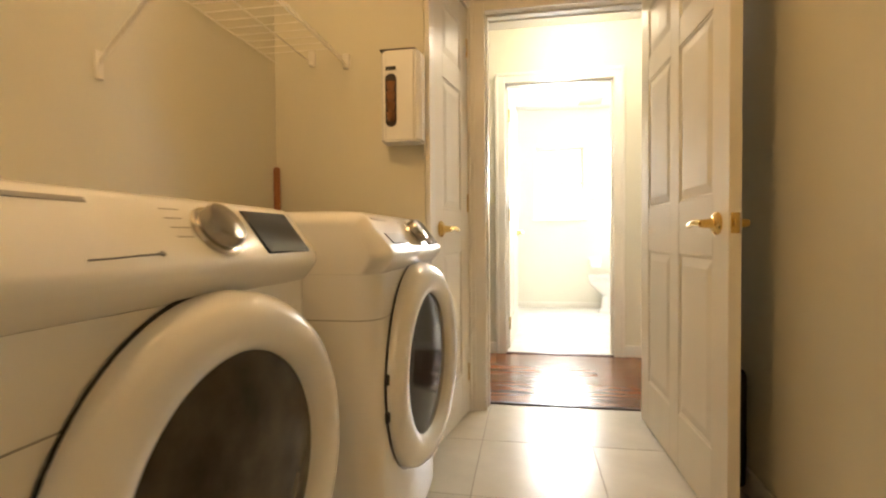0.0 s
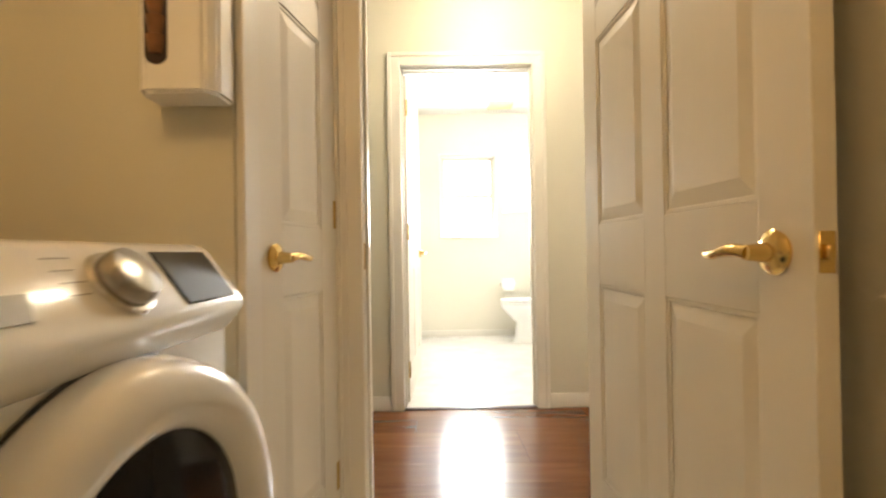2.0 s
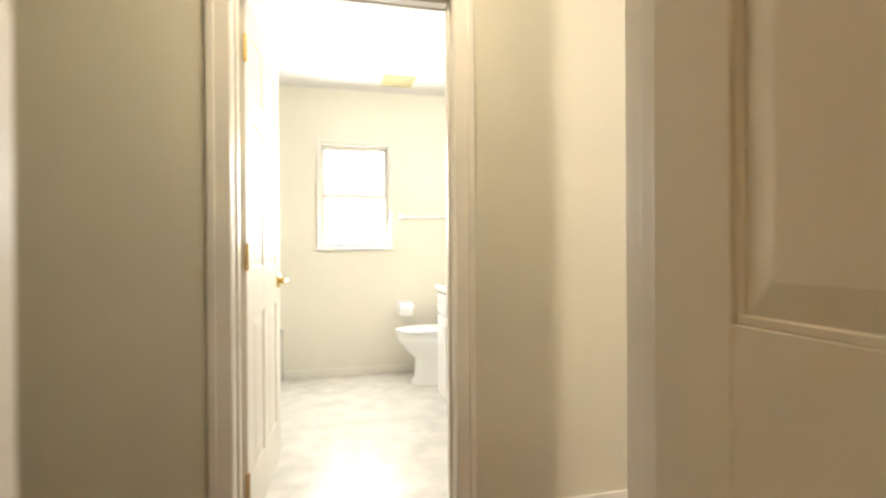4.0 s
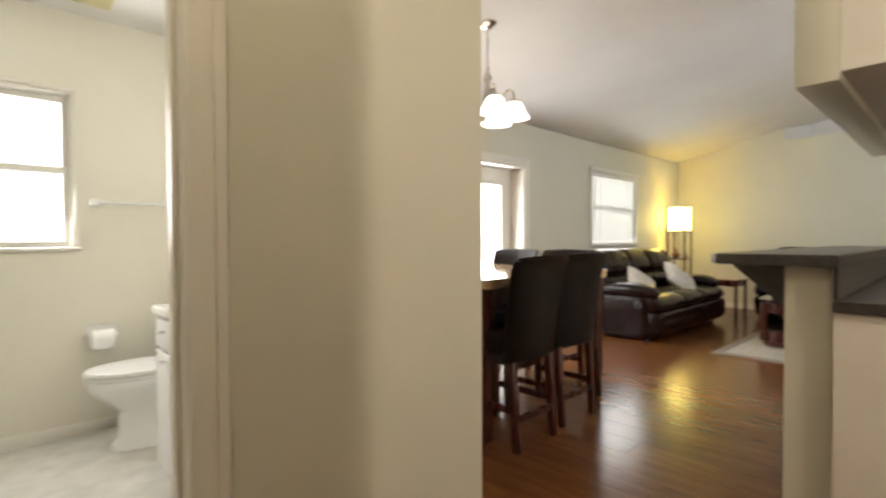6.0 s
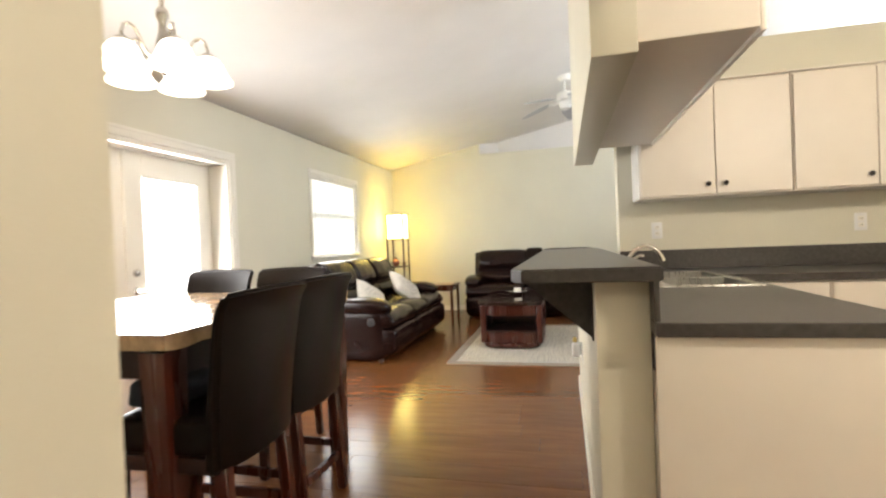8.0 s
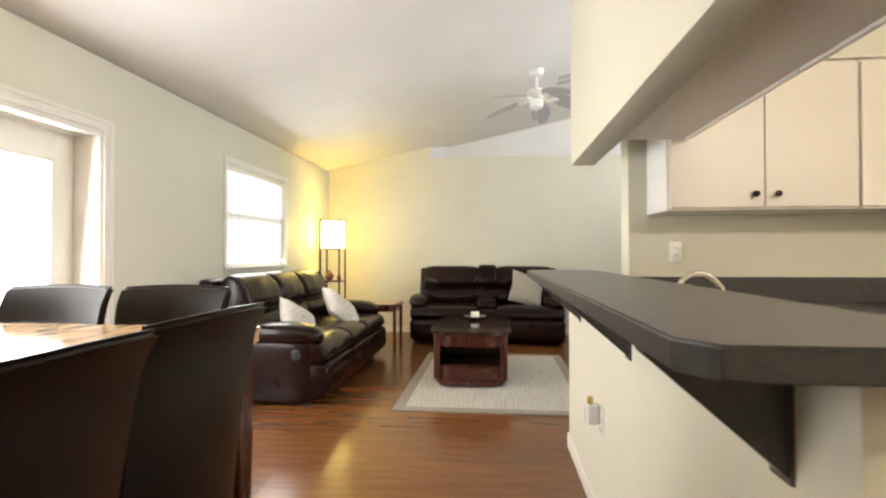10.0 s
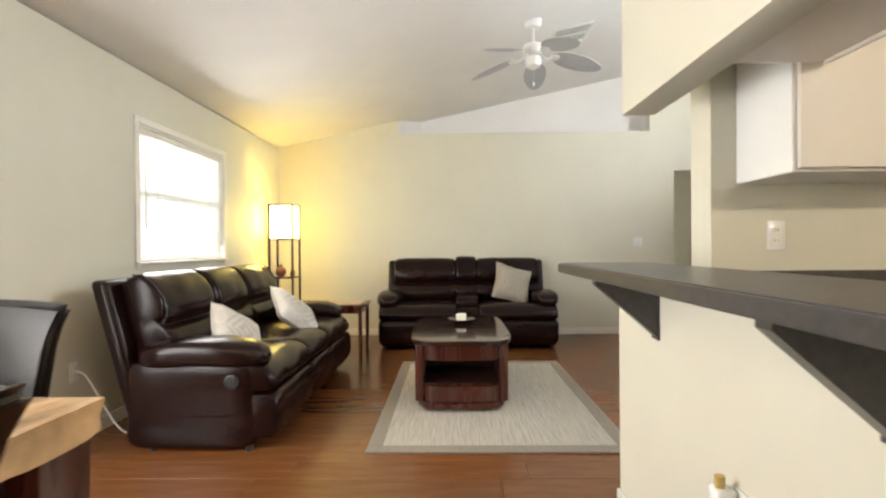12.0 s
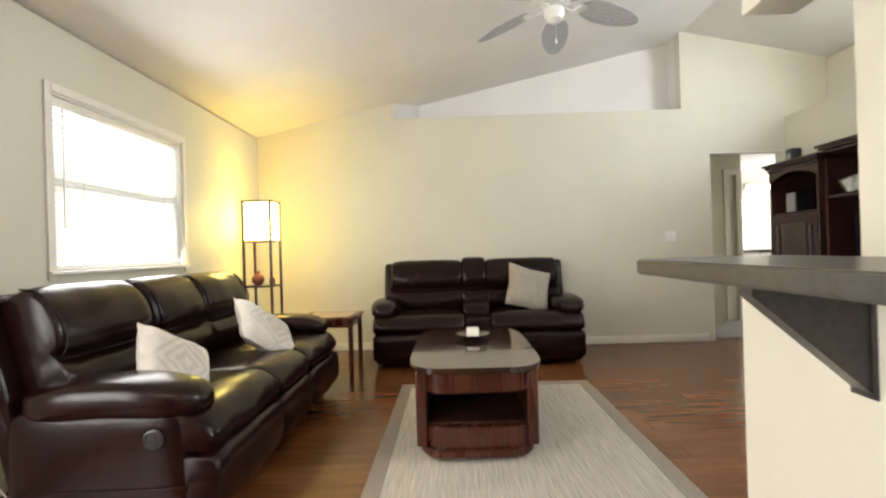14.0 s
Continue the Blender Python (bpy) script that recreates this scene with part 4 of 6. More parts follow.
SX0, SX1, SY0, SY1 = 3.975, 4.86, 2.715, 3.165
ct = counter_slab("kitchen_countertop", "dark grey laminate countertop with backsplash", [(2.985, 2.66), (SX0, 2.66), (SX0, 3.333), (2.985, 3.333)])
for pts in ([(SX0 + 0.0005, 2.66), (SX1, 2.66), (SX1, SY0), (SX0 + 0.0005, SY0)], [(SX0 + 0.0005, SY1), (SX1, SY1), (SX1, 3.333), (SX0 + 0.0005, 3.333)],
            [(SX1 + 0.0005, 2.6605), (5.258, 2.6605), (5.258, 3.333), (SX1 + 0.0005, 3.333)], [(4.62, 0.02), (5.258, 0.02), (5.258, 2.66), (4.62, 2.66)]):
    bm = bmesh.new()
    bm_prism(bm, pts, "z", 0.868, 0.91)
    part("slab", bm, M_COUNTER, ct)
boxed("backsplash", (5.24, 5.259, 0.02, 3.18, 0.911, 1.045), M_COUNTER, ct, 0.003)
boxed("riser", (2.985, 5.24, 3.318, 3.3345, 0.911, 1.029), M_COUNTER, ct, 0.002)
boxed("edge_band", (2.975, 2.987, 2.66, 3.333, 0.872, 0.91), M_COUNTER, ct, 0.002)
# sink
sk = thing("kitchen_sink", "double-bowl stainless steel drop-in sink", "sink")
bm = bmesh.new()
for lo, hi, a, b in ((SX0 - 0.012, SX1 + 0.012, SY0 - 0.012, SY0 + 0.03), (SX0 - 0.012, SX1 + 0.012, SY1 - 0.075, SY1 + 0.012), (SX0 - 0.012, SX0 + 0.03, SY0 + 0.03, SY1 - 0.075), (SX1 - 0.03, SX1 + 0.012, SY0 + 0.03, SY1 - 0.075), ((SX0 + SX1) / 2 - 0.02, (SX0 + SX1) / 2 + 0.02, SY0 + 0.03, SY1 - 0.075)):
    bm_box(bm, lo, hi, a, b, 0.906, 0.916, 0.003, 2)
part("rim", bm, M_STEEL, sk)
for x0, x1 in ((SX0 + 0.03, (SX0 + SX1) / 2 - 0.02), ((SX0 + SX1) / 2 + 0.02, SX1 - 0.03)):
    bm = bmesh.new()
    y0, y1 = SY0 + 0.03, SY1 - 0.075
    bm_box(bm, x0, x1, y0, y1, 0.76, 0.764)
    for d in ((x0 - 0.003, x0, y0, y1), (x1, x1 + 0.003, y0, y1), (x0, x1, y0 - 0.003, y0), (x0, x1, y1, y1 + 0.003)):
        bm_box(bm, *d, 0.76, 0.914)
    bowl = part("bowl", bm, M_STEEL, sk)
    bm = bmesh.new()
    bm_cyl(bm, ((x0 + x1) / 2, (y0 + y1) / 2, 0.764), ((x0 + x1) / 2, (y0 + y1) / 2, 0.768), 0.04, n=20)
    part("drain", bm, M_CHROME, bowl)
# faucet
fc = thing("kitchen_faucet", "brushed nickel gooseneck faucet with side lever", "faucet", pose(4.42, 3.235, 0.91))
bm = bmesh.new()
bm_lathe(bm, [(0.03, 0), (0.03, 0.01), (0.02, 0.02), (0.017, 0.05), (0.014, 0.055)], 20)
pts = [Vector((0, -0.10 + 0.10 * math.cos(a), 0.05 + 0.135 * math.sin(a))) for a in [math.pi * k / 14 for k in range(12)]]
bm_tube(bm, [Vector((0, 0, 0.03))] + pts, 0.012, 12)
bm_cyl(bm, pts[-1], pts[-1] + Vector((0, -0.012, -0.035)), 0.0145, 0.0155, 14)
part("spout", bm, M_CHROME, fc)
bm = bmesh.new()
bm_lathe(bm, [(0.022, 0), (0.022, 0.03), (0.014, 0.045), (0, 0.047)], 18, Matrix.Translation((0.11, 0, 0)))
bm_tube(bm, [(0.11, 0, 0.04), (0.11, -0.02, 0.08), (0.11, -0.05, 0.11), (0.11, -0.085, 0.13), (0.11, -0.11, 0.128)], 0.008, 10)
part("lever", bm, M_CHROME, fc)

# base cabinets
pe = thing("peninsula_cabinet", "cream laminate peninsula base with plain end panel", "base cabinet")
boxed("end_panel", (2.998, 3.016, 2.70, 3.332, 0.0, 0.867), M_CAB, pe, 0.002)
boxed("body", (3.016, 4.62, 2.72, 3.332, 0.10, 0.76), M_CAB, pe, 0.002)
for k in range(4):
    d = boxed("cabinet_door", (3.03 + 0.40 * k, 3.415 + 0.40 * k, 2.70, 2.72, 0.12, 0.84), M_CAB, pe, 0.004)
    knob_at(d, Matrix.Translation((3.07 + 0.40 * k + (0.30 if k % 2 == 0 else 0), 2.70, 0.78)) @ Matrix.Rotation(radians(90), 4, "X"))
for k in range(5):
    y1 = 2.66 - 0.52 * k
    b = thing("base_cabinet", "cream laminate base cabinet under the dark countertop", "base cabinet", group="base cabinets")
    boxed("body", (4.66, 5.258, y1 - 0.519, y1 - 0.001, 0.10, 0.867), M_CAB, b, 0.001)
    boxed("toe_kick", (4.72, 5.258, y1 - 0.519, y1 - 0.001, 0.0, 0.10), M_BLACK, b, 0)
    d = boxed("drawer", (4.642, 4.66, y1 - 0.51, y1 - 0.01, 0.70, 0.855), M_CAB, b, 0.004)
    knob_at(d, Matrix.Translation((4.642, y1 - 0.26, 0.78)) @ Matrix.Rotation(radians(-90), 4, "Y"))
    d = boxed("cabinet_door", (4.642, 4.66, y1 - 0.51, y1 - 0.01, 0.115, 0.69), M_CAB, b, 0.004)
    knob_at(d, Matrix.Translation((4.642, y1 - 0.45, 0.63)) @ Matrix.Rotation(radians(-90), 4, "Y"))

# wall cabinets
for k, (y1, y0) in enumerate(((3.075, 2.195), (2.19, 1.335), (1.33, 0.475))):
    b = thing("wall_cabinet", "cream laminate wall cabinet with two plain doors", "wall cabinet", group="wall cabinets")
    boxed("body", (4.935, 5.258, y0, y1, 1.39, 2.115), M_CAB, b, 0.002)
    ym = (y0 + y1) / 2 - 0.01
    for a0, a1, ky in ((ym + 0.002, y1 - 0.006, ym + 0.05), (y0 + 0.006, ym - 0.002, ym - 0.05)):
        d = boxed("cabinet_door", (4.916, 4.935, a0, a1, 1.40, 2.10), M_CAB, b, 0.005)
        knob_at(d, Matrix.Translation((4.916, ky, 1.465)) @ Matrix.Rotation(radians(-90), 4, "Y"))
    boxed("crown", (4.912, 5.258, y0, y1, 2.115, 2.127), M_CAB, b, 0.004)
    if k == 0:
        boxed("end_panel", (4.937, 5.256, y1 + 0.0003, y1 + 0.006, 1.392, 2.113), M_WHITE, b, 0.002, "white laminate end panel")
b = thing("hanging_cabinet", "cream laminate cabinets hung under the bar beam", "wall cabinet")
boxed("body", (3.095, 4.915, 3.005, 3.334, 1.745, 2.42), M_CAB, b, 0.002)
for k in range(4):
    d = boxed("cabinet_door", (3.10 + 0.453 * k, 3.545 + 0.453 * k, 2.985, 3.004, 1.735, 2.40), M_CAB, b, 0.005)
    knob_at(d, Matrix.Translation((3.14 + 0.453 * k + (0.36 if k % 2 == 0 else 0), 2.985, 1.80)) @ Matrix.Rotation(radians(90), 4, "X"))
outlet("wall_outlet", pose(5.26, 2.925, 1.185, 0, 0, -90), "white double outlet above the dark backsplash")
outlet("wall_outlet", pose(5.26, 1.685, 1.187, 0, 0, -90), "white double outlet above the dark backsplash")

# ---------- dining ----------
M_TOP = mat("brown_marble", (0.49, 0.34, 0.20), 0.11, var=0.3, scale=9, bump=0.02, spec=0.22, stretch=(1, 2.2, 1))
dt = thing("dining_table", "counter-height table with brown marble top", "dining table")
bm = bmesh.new()
bm_box(bm, 2.752, 4.075, 4.785, 6.105, 0.855, 0.912)
bmesh.ops.subdivide_edges(bm, edges=bm.edges[:], cuts=39, use_grid_fill=True)
for v in bm.verts:
    # a chipped, rock-faced edge under a flat polished top
    if v.co.z < 0.911:
        low = (0.912 - v.co.z) / 0.057
        d = noise.noise(v.co * 14) * 0.5 + noise.noise(v.co * 45) * 0.35
        c = Vector((3.4135, 5.445, v.co.z))
        if min(v.co.x - 2.752, 4.075 - v.co.x, v.co.y - 4.785, 6.105 - v.co.y) < 0.001:
            v.co += (c - v.co).normalized() * (0.004 + 0.014 * max(0, d)) * min(1, low * 2.5)
            v.co.z += 0.016 * low * max(0, noise.noise(v.co * 9 + Vector((3, 1, 0))))
part("tabletop", bm, M_TOP, dt, "polished brown marble slab")
for d in ((2.86, 3.97, 4.85, 4.875), (2.86, 3.97, 6.015, 6.04), (2.82, 2.845, 4.88, 6.0), (3.98, 4.005, 4.88, 6.0)):
    boxed("apron", (*d, 0.75, 0.854), M_DARKWOOD, dt, 0.003)
for x in (2.762, 3.965):
    for y in (4.80, 5.99):
        bm = bmesh.new()
        vs = bm_box(bm, x, x + 0.10, y, y + 0.10, 0.0, 0.854, 0.006, 2)
        for v in bm.verts:
            if v.co.z < 0.4:
                v.co.x += (x + 0.05 - v.co.x) * 0.22
                v.co.y += (y + 0.05 - v.co.y) * 0.22
        part("leg", bm, M_CHERRY, dt)

M_STOOL = mat("black_brown_leather", (0.0075, 0.0042, 0.0030), 0.32, var=0.12, scale=6, bump=0.08, bscale=90, spec=0.17)


def bm_cushion(bm, x0, x1, y0, y1, z0, z1, k=6.0, n=9, wrinkle=0.004, seed=0.0, sag=0.0):
    """A rounded, slightly creased pad that fills the given box."""
    start = len(bm.verts)
    r = bmesh.ops.create_cube(bm, size=2.0)
    es = list({e for v in r["verts"] for e in v.link_edges})
    bmesh.ops.subdivide_edges(bm, edges=es, cuts=n, use_grid_fill=True)
    c = Vector(((x0 + x1) / 2, (y0 + y1) / 2, (z0 + z1) / 2))
    h = Vector(((x1 - x0) / 2, (y1 - y0) / 2, (z1 - z0) / 2))
    bm.verts.ensure_lookup_table()
    for v in bm.verts[start:]:
        p = v.co
        f = (abs(p.x) ** k + abs(p.y) ** k + abs(p.z) ** k) ** (1 / k)
        m = max(abs(p.x), abs(p.y), abs(p.z))
        q = p * (m / f)
        w = Vector((c.x + q.x * h.x, c.y + q.y * h.y, c.z + q.z * h.z))
        if sag and p.z > 0:
            w.z -= sag * (1 - p.x * p.x) * (1 - p.y * p.y)
        if wrinkle:
            s = Vector((w.x * 7 + seed, w.y * 7, w.z * 9))
            w += Vector((noise.noise(s), noise.noise(s + Vector((9, 0, 0))), noise.noise(s + Vector((0, 9, 0))))) * wrinkle
        v.co = w


def stool(m):
    """A counter stool that faces +y, its back at small y."""
    s = thing("counter_stool", "dark leather counter stool with cherry wood legs", "chair", m, "chairs round the table")
    bm = bmesh.new()
    bm_cushion(bm, -0.195, 0.195, -0.20, 0.22, 0.505, 0.635, 7, 8, 0.003)
    part("seat", bm, M_STOOL, s)
    # a back that curves inward across and leans out at the top
    bm = bmesh.new()
    nx, nz, t = 12, 12, 0.055
    def at(u, v, front):
        x = (u - 0.5) * (0.43 + 0.06 * v)
        z = 0.47 + 0.575 * v
        y = -0.215 - 0.035 * v - 0.045 * v * v + 0.035 * (2 * u - 1) ** 2
        roll = 0.022 * max(0.0, (v - 0.86) / 0.14) ** 2
        return Vector((x, y + (t / 2 if front else -t / 2) * (1 - 0.35 * v) - roll, z - (0.010 * (2 * u - 1) ** 2 if v > 0.9 else 0)))
    g = {(i, j, f): bm.verts.new(at(i / nx, j / nz, f)) for i in range(nx + 1) for j in range(nz + 1) for f in (0, 1)}
    for i in range(nx):
        for j in range(nz):
            for f in (0, 1):
                q = [g[i, j, f], g[i + 1, j, f], g[i + 1, j + 1, f], g[i, j + 1, f]]
                bm.faces.new(q if f == 0 else q[::-1])
    for i in range(nx):
        for j in (0, nz):
            bm.faces.new((g[i, j, 0], g[i, j, 1], g[i + 1, j, 1], g[i + 1, j, 0]))
    for j in range(nz):
        for i in (0, nx):
            bm.faces.new((g[i, j, 0], g[i, j + 1, 0], g[i, j + 1, 1], g[i, j, 1]))
    bmesh.ops.recalc_face_normals(bm, faces=bm.faces)
    rim = [e for e in bm.edges if len(e.link_faces) == 2 and e.calc_face_angle(0) > 1.0]
    bmesh.ops.bevel(bm, geom=rim, offset=0.014, segments=3, affect="EDGES")
    back = part("backrest", bm, M_STOOL, s)
    # tufting seam and buttons on the front of the back
    for x in (-0.08, 0.08):
        bm = bmesh.new()
        bmesh.ops.create_uvsphere(bm, u_segments=12, v_segments=8, radius=0.011, matrix=Matrix.Translation((x, -0.198, 0.89)) @ Matrix.Diagonal((1, 0.5, 1, 1)))
        part("button", bm, M_STOOL, back)
    bm = bmesh.new()
    bm_tube(bm, [(-0.215, -0.172, 0.89), (-0.15, -0.190, 0.89), (-0.08, -0.203, 0.89), (0.0, -0.207, 0.89), (0.08, -0.203, 0.89), (0.15, -0.190, 0.89), (0.215, -0.172, 0.89)], 0.003, 6)
    part("seam", bm, M_STOOL, back)
    for x in (-0.17, 0.17):
        for y, lean in ((-0.19, -0.035), (0.205, 0.0)):
            bm = bmesh.new()
            bm_box(bm, x - 0.022, x + 0.022, y - 0.024, y + 0.024, 0.0, 0.52, 0.004, 1)
            for v in bm.verts:
                if v.co.z < 0.2:
                    v.co.x = x + (v.co.x - x) * 0.8
                    v.co.y = y + (v.co.y - y) * 0.8 + lean
            part("leg", bm, M_CHERRY, s)
    for d in ((-0.16, 0.16, -0.224, -0.202, 0.15, 0.185), (-0.16, 0.16, 0.196, 0.218, 0.24, 0.275), (-0.18, -0.16, -0.20, 0.195, 0.20, 0.235), (0.16, 0.18, -0.20, 0.195, 0.20, 0.235)):
        boxed("stretcher", d, M_CHERRY, s, 0.003)
    boxed("seat_rail", (-0.185, 0.185, -0.19, 0.21, 0.455, 0.507), M_DARKWOOD, s, 0.004)
    return s


st0 = stool(pose(2.985, 4.845, 0, 0, 0, 1))
copy_thing(st0, pose(3.485, 4.885, 0, 0, 0, -1))
copy_thing(st0, pose(4.03, 5.27, 0, 0, 0, 90))
copy_thing(st0, pose(4.02, 5.79, 0, 0, 0, 91))
copy_thing(st0, pose(2.80, 5.48, 0, 0, 0, -89))

# things on the near stool's seat, half hidden below the table edge
bg = thing("folded_cloth", "dark blue folded cloth on the stool seat", "cloth", pose(2.98, 4.93, 0.632))
bm = bmesh.new()
bm_cushion(bm, -0.15, 0.13, -0.10, 0.14, 0.0, 0.10, 4, 7, 0.02, 3.0)
part("fold", bm, mat("navy_cloth", (0.015, 0.022, 0.035), 0.8, bump=0.3), bg)

# chandelier
M_SHADE = glow("lit_frosted_glass", (1.0, 0.93, 0.82), 5.0)
ch = thing("chandelier", "five-light nickel chandelier with frosted bell shades", "chandelier", pose(3.47, 5.40, 0))
CZ = vault(5.40)
bm = bmesh.new()
bm_lathe(bm, [(0.066, 0.0), (0.064, -0.012), (0.045, -0.026), (0.012, -0.034), (0, -0.035)], 28, Matrix.Translation((0, 0, CZ + 0.003)) @ Matrix.Rotation(math.atan(-SLOPE), 4, "X"))
part("canopy", bm, M_CHROME, ch)
for k in range(8):
    bm = bmesh.new()
    z = CZ - 0.03 - 0.036 * (k + 0.5)
    n = 12
    ring = [Vector((0.010 * math.cos(2 * math.pi * q / n), 0, 0.022 * math.sin(2 * math.pi * q / n))) for q in range(n + 1)]
    mm = Matrix.Translation((0, 0, z)) @ Matrix.Rotation(radians(90 * (k % 2)), 4, "Z")
    bm_tube(bm, [mm @ p for p in ring], 0.003, 5)
    part("chain_link", bm, M_CHROME, ch)
bm = bmesh.new()
bm_tube(bm, [(0.004, 0.004, CZ - 0.02), (0.016, -0.006, CZ - 0.12), (-0.012, 0.008, CZ - 0.2), (0.03, 0.01, CZ - 0.27), (0.0, 0.0, CZ - 0.33)], 0.003, 6)
part("cord", bm, M_TRIM, ch, "pale lamp cord wound through the chain")
bm = bmesh.new()
bm_lathe(bm, [(0.0, 2.385), (0.012, 2.38), (0.010, 2.35), (0.026, 2.33), (0.030, 2.30), (0.016, 2.27), (0.022, 2.22), (0.034, 2.17), (0.030, 2.12), (0.042, 2.09), (0.040, 2.06), (0.020, 2.04), (0.010, 2.02), (0, 2.015)], 24)
part("column", bm, M_CHROME, ch)
for k in range(5):
    a = radians(72 * k + 20)
    u = Vector((math.cos(a), math.sin(a), 0))
    arm_pts = [u * r + Vector((0, 0, z)) for r, z in ((0.03, 2.10), (0.05, 2.085), (0.08, 2.10), (0.105, 2.15), (0.13, 2.20), (0.155, 2.215), (0.18, 2.20), (0.19, 2.165), (0.19, 2.135))]
    bm = bmesh.new()
    bm_tube(bm, arm_pts, 0.0075, 8)
    arm = part("arm", bm, M_CHROME, ch)
    bm = bmesh.new()
    bm_lathe(bm, [(0.0, 0.03), (0.02, 0.028), (0.036, 0.012), (0.038, 0.0)], 18, Matrix.Translation(u * 0.19 + Vector((0, 0, 2.115))))
    part("socket_cap", bm, M_CHROME, arm)
    bm = bmesh.new()
    bm_lathe(bm, [(0.036, 0.115), (0.052, 0.105), (0.066, 0.085), (0.076, 0.055), (0.092, 0.03), (0.108, 0.006), (0.110, 0.0), (0.100, 0.004), (0.086, 0.026), (0.070, 0.055), (0.060, 0.082), (0.040, 0.105)], 28, Matrix.Translation(u * 0.19 + Vector((0, 0, 2.005))))
    part("shade", bm, M_SHADE, arm, "glowing frosted bell shade")
for k in range(5):
    a = radians(72 * k + 20)
    bulb("chandelier_bulb", (3.47 + 0.19 * math.cos(a), 5.40 + 0.19 * math.sin(a), 2.03), 3.5, (1.0, 0.80, 0.55), 0.03)

# ---------- living room ----------
M_CREAM = mat("cream_fabric", (0.62, 0.58, 0.52), 0.9, var=0.05, scale=30, bump=0.5, bscale=400)
M_TAUPE = mat("taupe_fabric", (0.36, 0.32, 0.26), 0.9, var=0.06, scale=30, bump=0.5, bscale=400)
M_PATTERN = mat("grey_beige_fabric", (0.51, 0.475, 0.42), 0.9, var=0.05, scale=30, bump=0.5, bscale=400)


def bm_upholstered(bm, x0, x1, prof, pinch, seed, n=20):
    """A stuffed panel: a closed (y, z) outline swept along x, drawn in towards its two sewn ends, with soft creases."""
    fine = []
    for k in range(len(prof) - 1):
        p0, p1, p2, p3 = prof[max(k - 1, 0)], prof[k], prof[k + 1], prof[min(k + 2, len(prof) - 1)]
        for q in (0.0, 0.34, 0.67):
            fine.append(tuple(0.5 * (2 * b_ + (c_ - a_) * q + (2 * a_ - 5 * b_ + 4 * c_ - d_) * q * q + (3 * b_ - a_ - 3 * c_ + d_) * q ** 3) for a_, b_, c_, d_ in zip(p0, p1, p2, p3)))
    fine.append(prof[-1])
    cy, cz = sum(p[0] for p in fine) / len(fine), sum(p[1] for p in fine) / len(fine)
    rings = []
    for i in range(n + 1):
        u = -math.cos(math.pi * i / n)
        x = (x0 + x1) / 2 + u * (x1 - x0) / 2
        e = 0.7 * pinch * (1 - math.sqrt(max(0.0, 1 - abs(u) ** 9))) + 0.006 * u * u
        ring = []
        for y, z in fine:
            d = Vector((0, y - cy, z - cz))
            w = Vector((x, y, z)) - d.normalized() * min(e, d.length * 0.8)
            f = Vector((x * 5.0 + seed, y * 7, z * 7))
            g = Vector((x * 19.0 + seed, y * 9, z * 9))
            w += Vector((0, noise.noise(f) * 0.009 + noise.noise(g) * 0.004, noise.noise(f + Vector((0, 5, 0))) * 0.006 + noise.noise(g + Vector((0, 5, 0))) * 0.0024))
            ring.append(bm.verts.new(w))
        rings.append(ring)
    m = len(fine)
    for r0, r1 in zip(rings, rings[1:]):
        for k in range(m):
            j = (k + 1) % m
            bm.faces.new((r0[k], r0[j], r1[j], r1[k]))
    bm.faces.new(rings[0]), bm.faces.new(rings[-1][::-1])


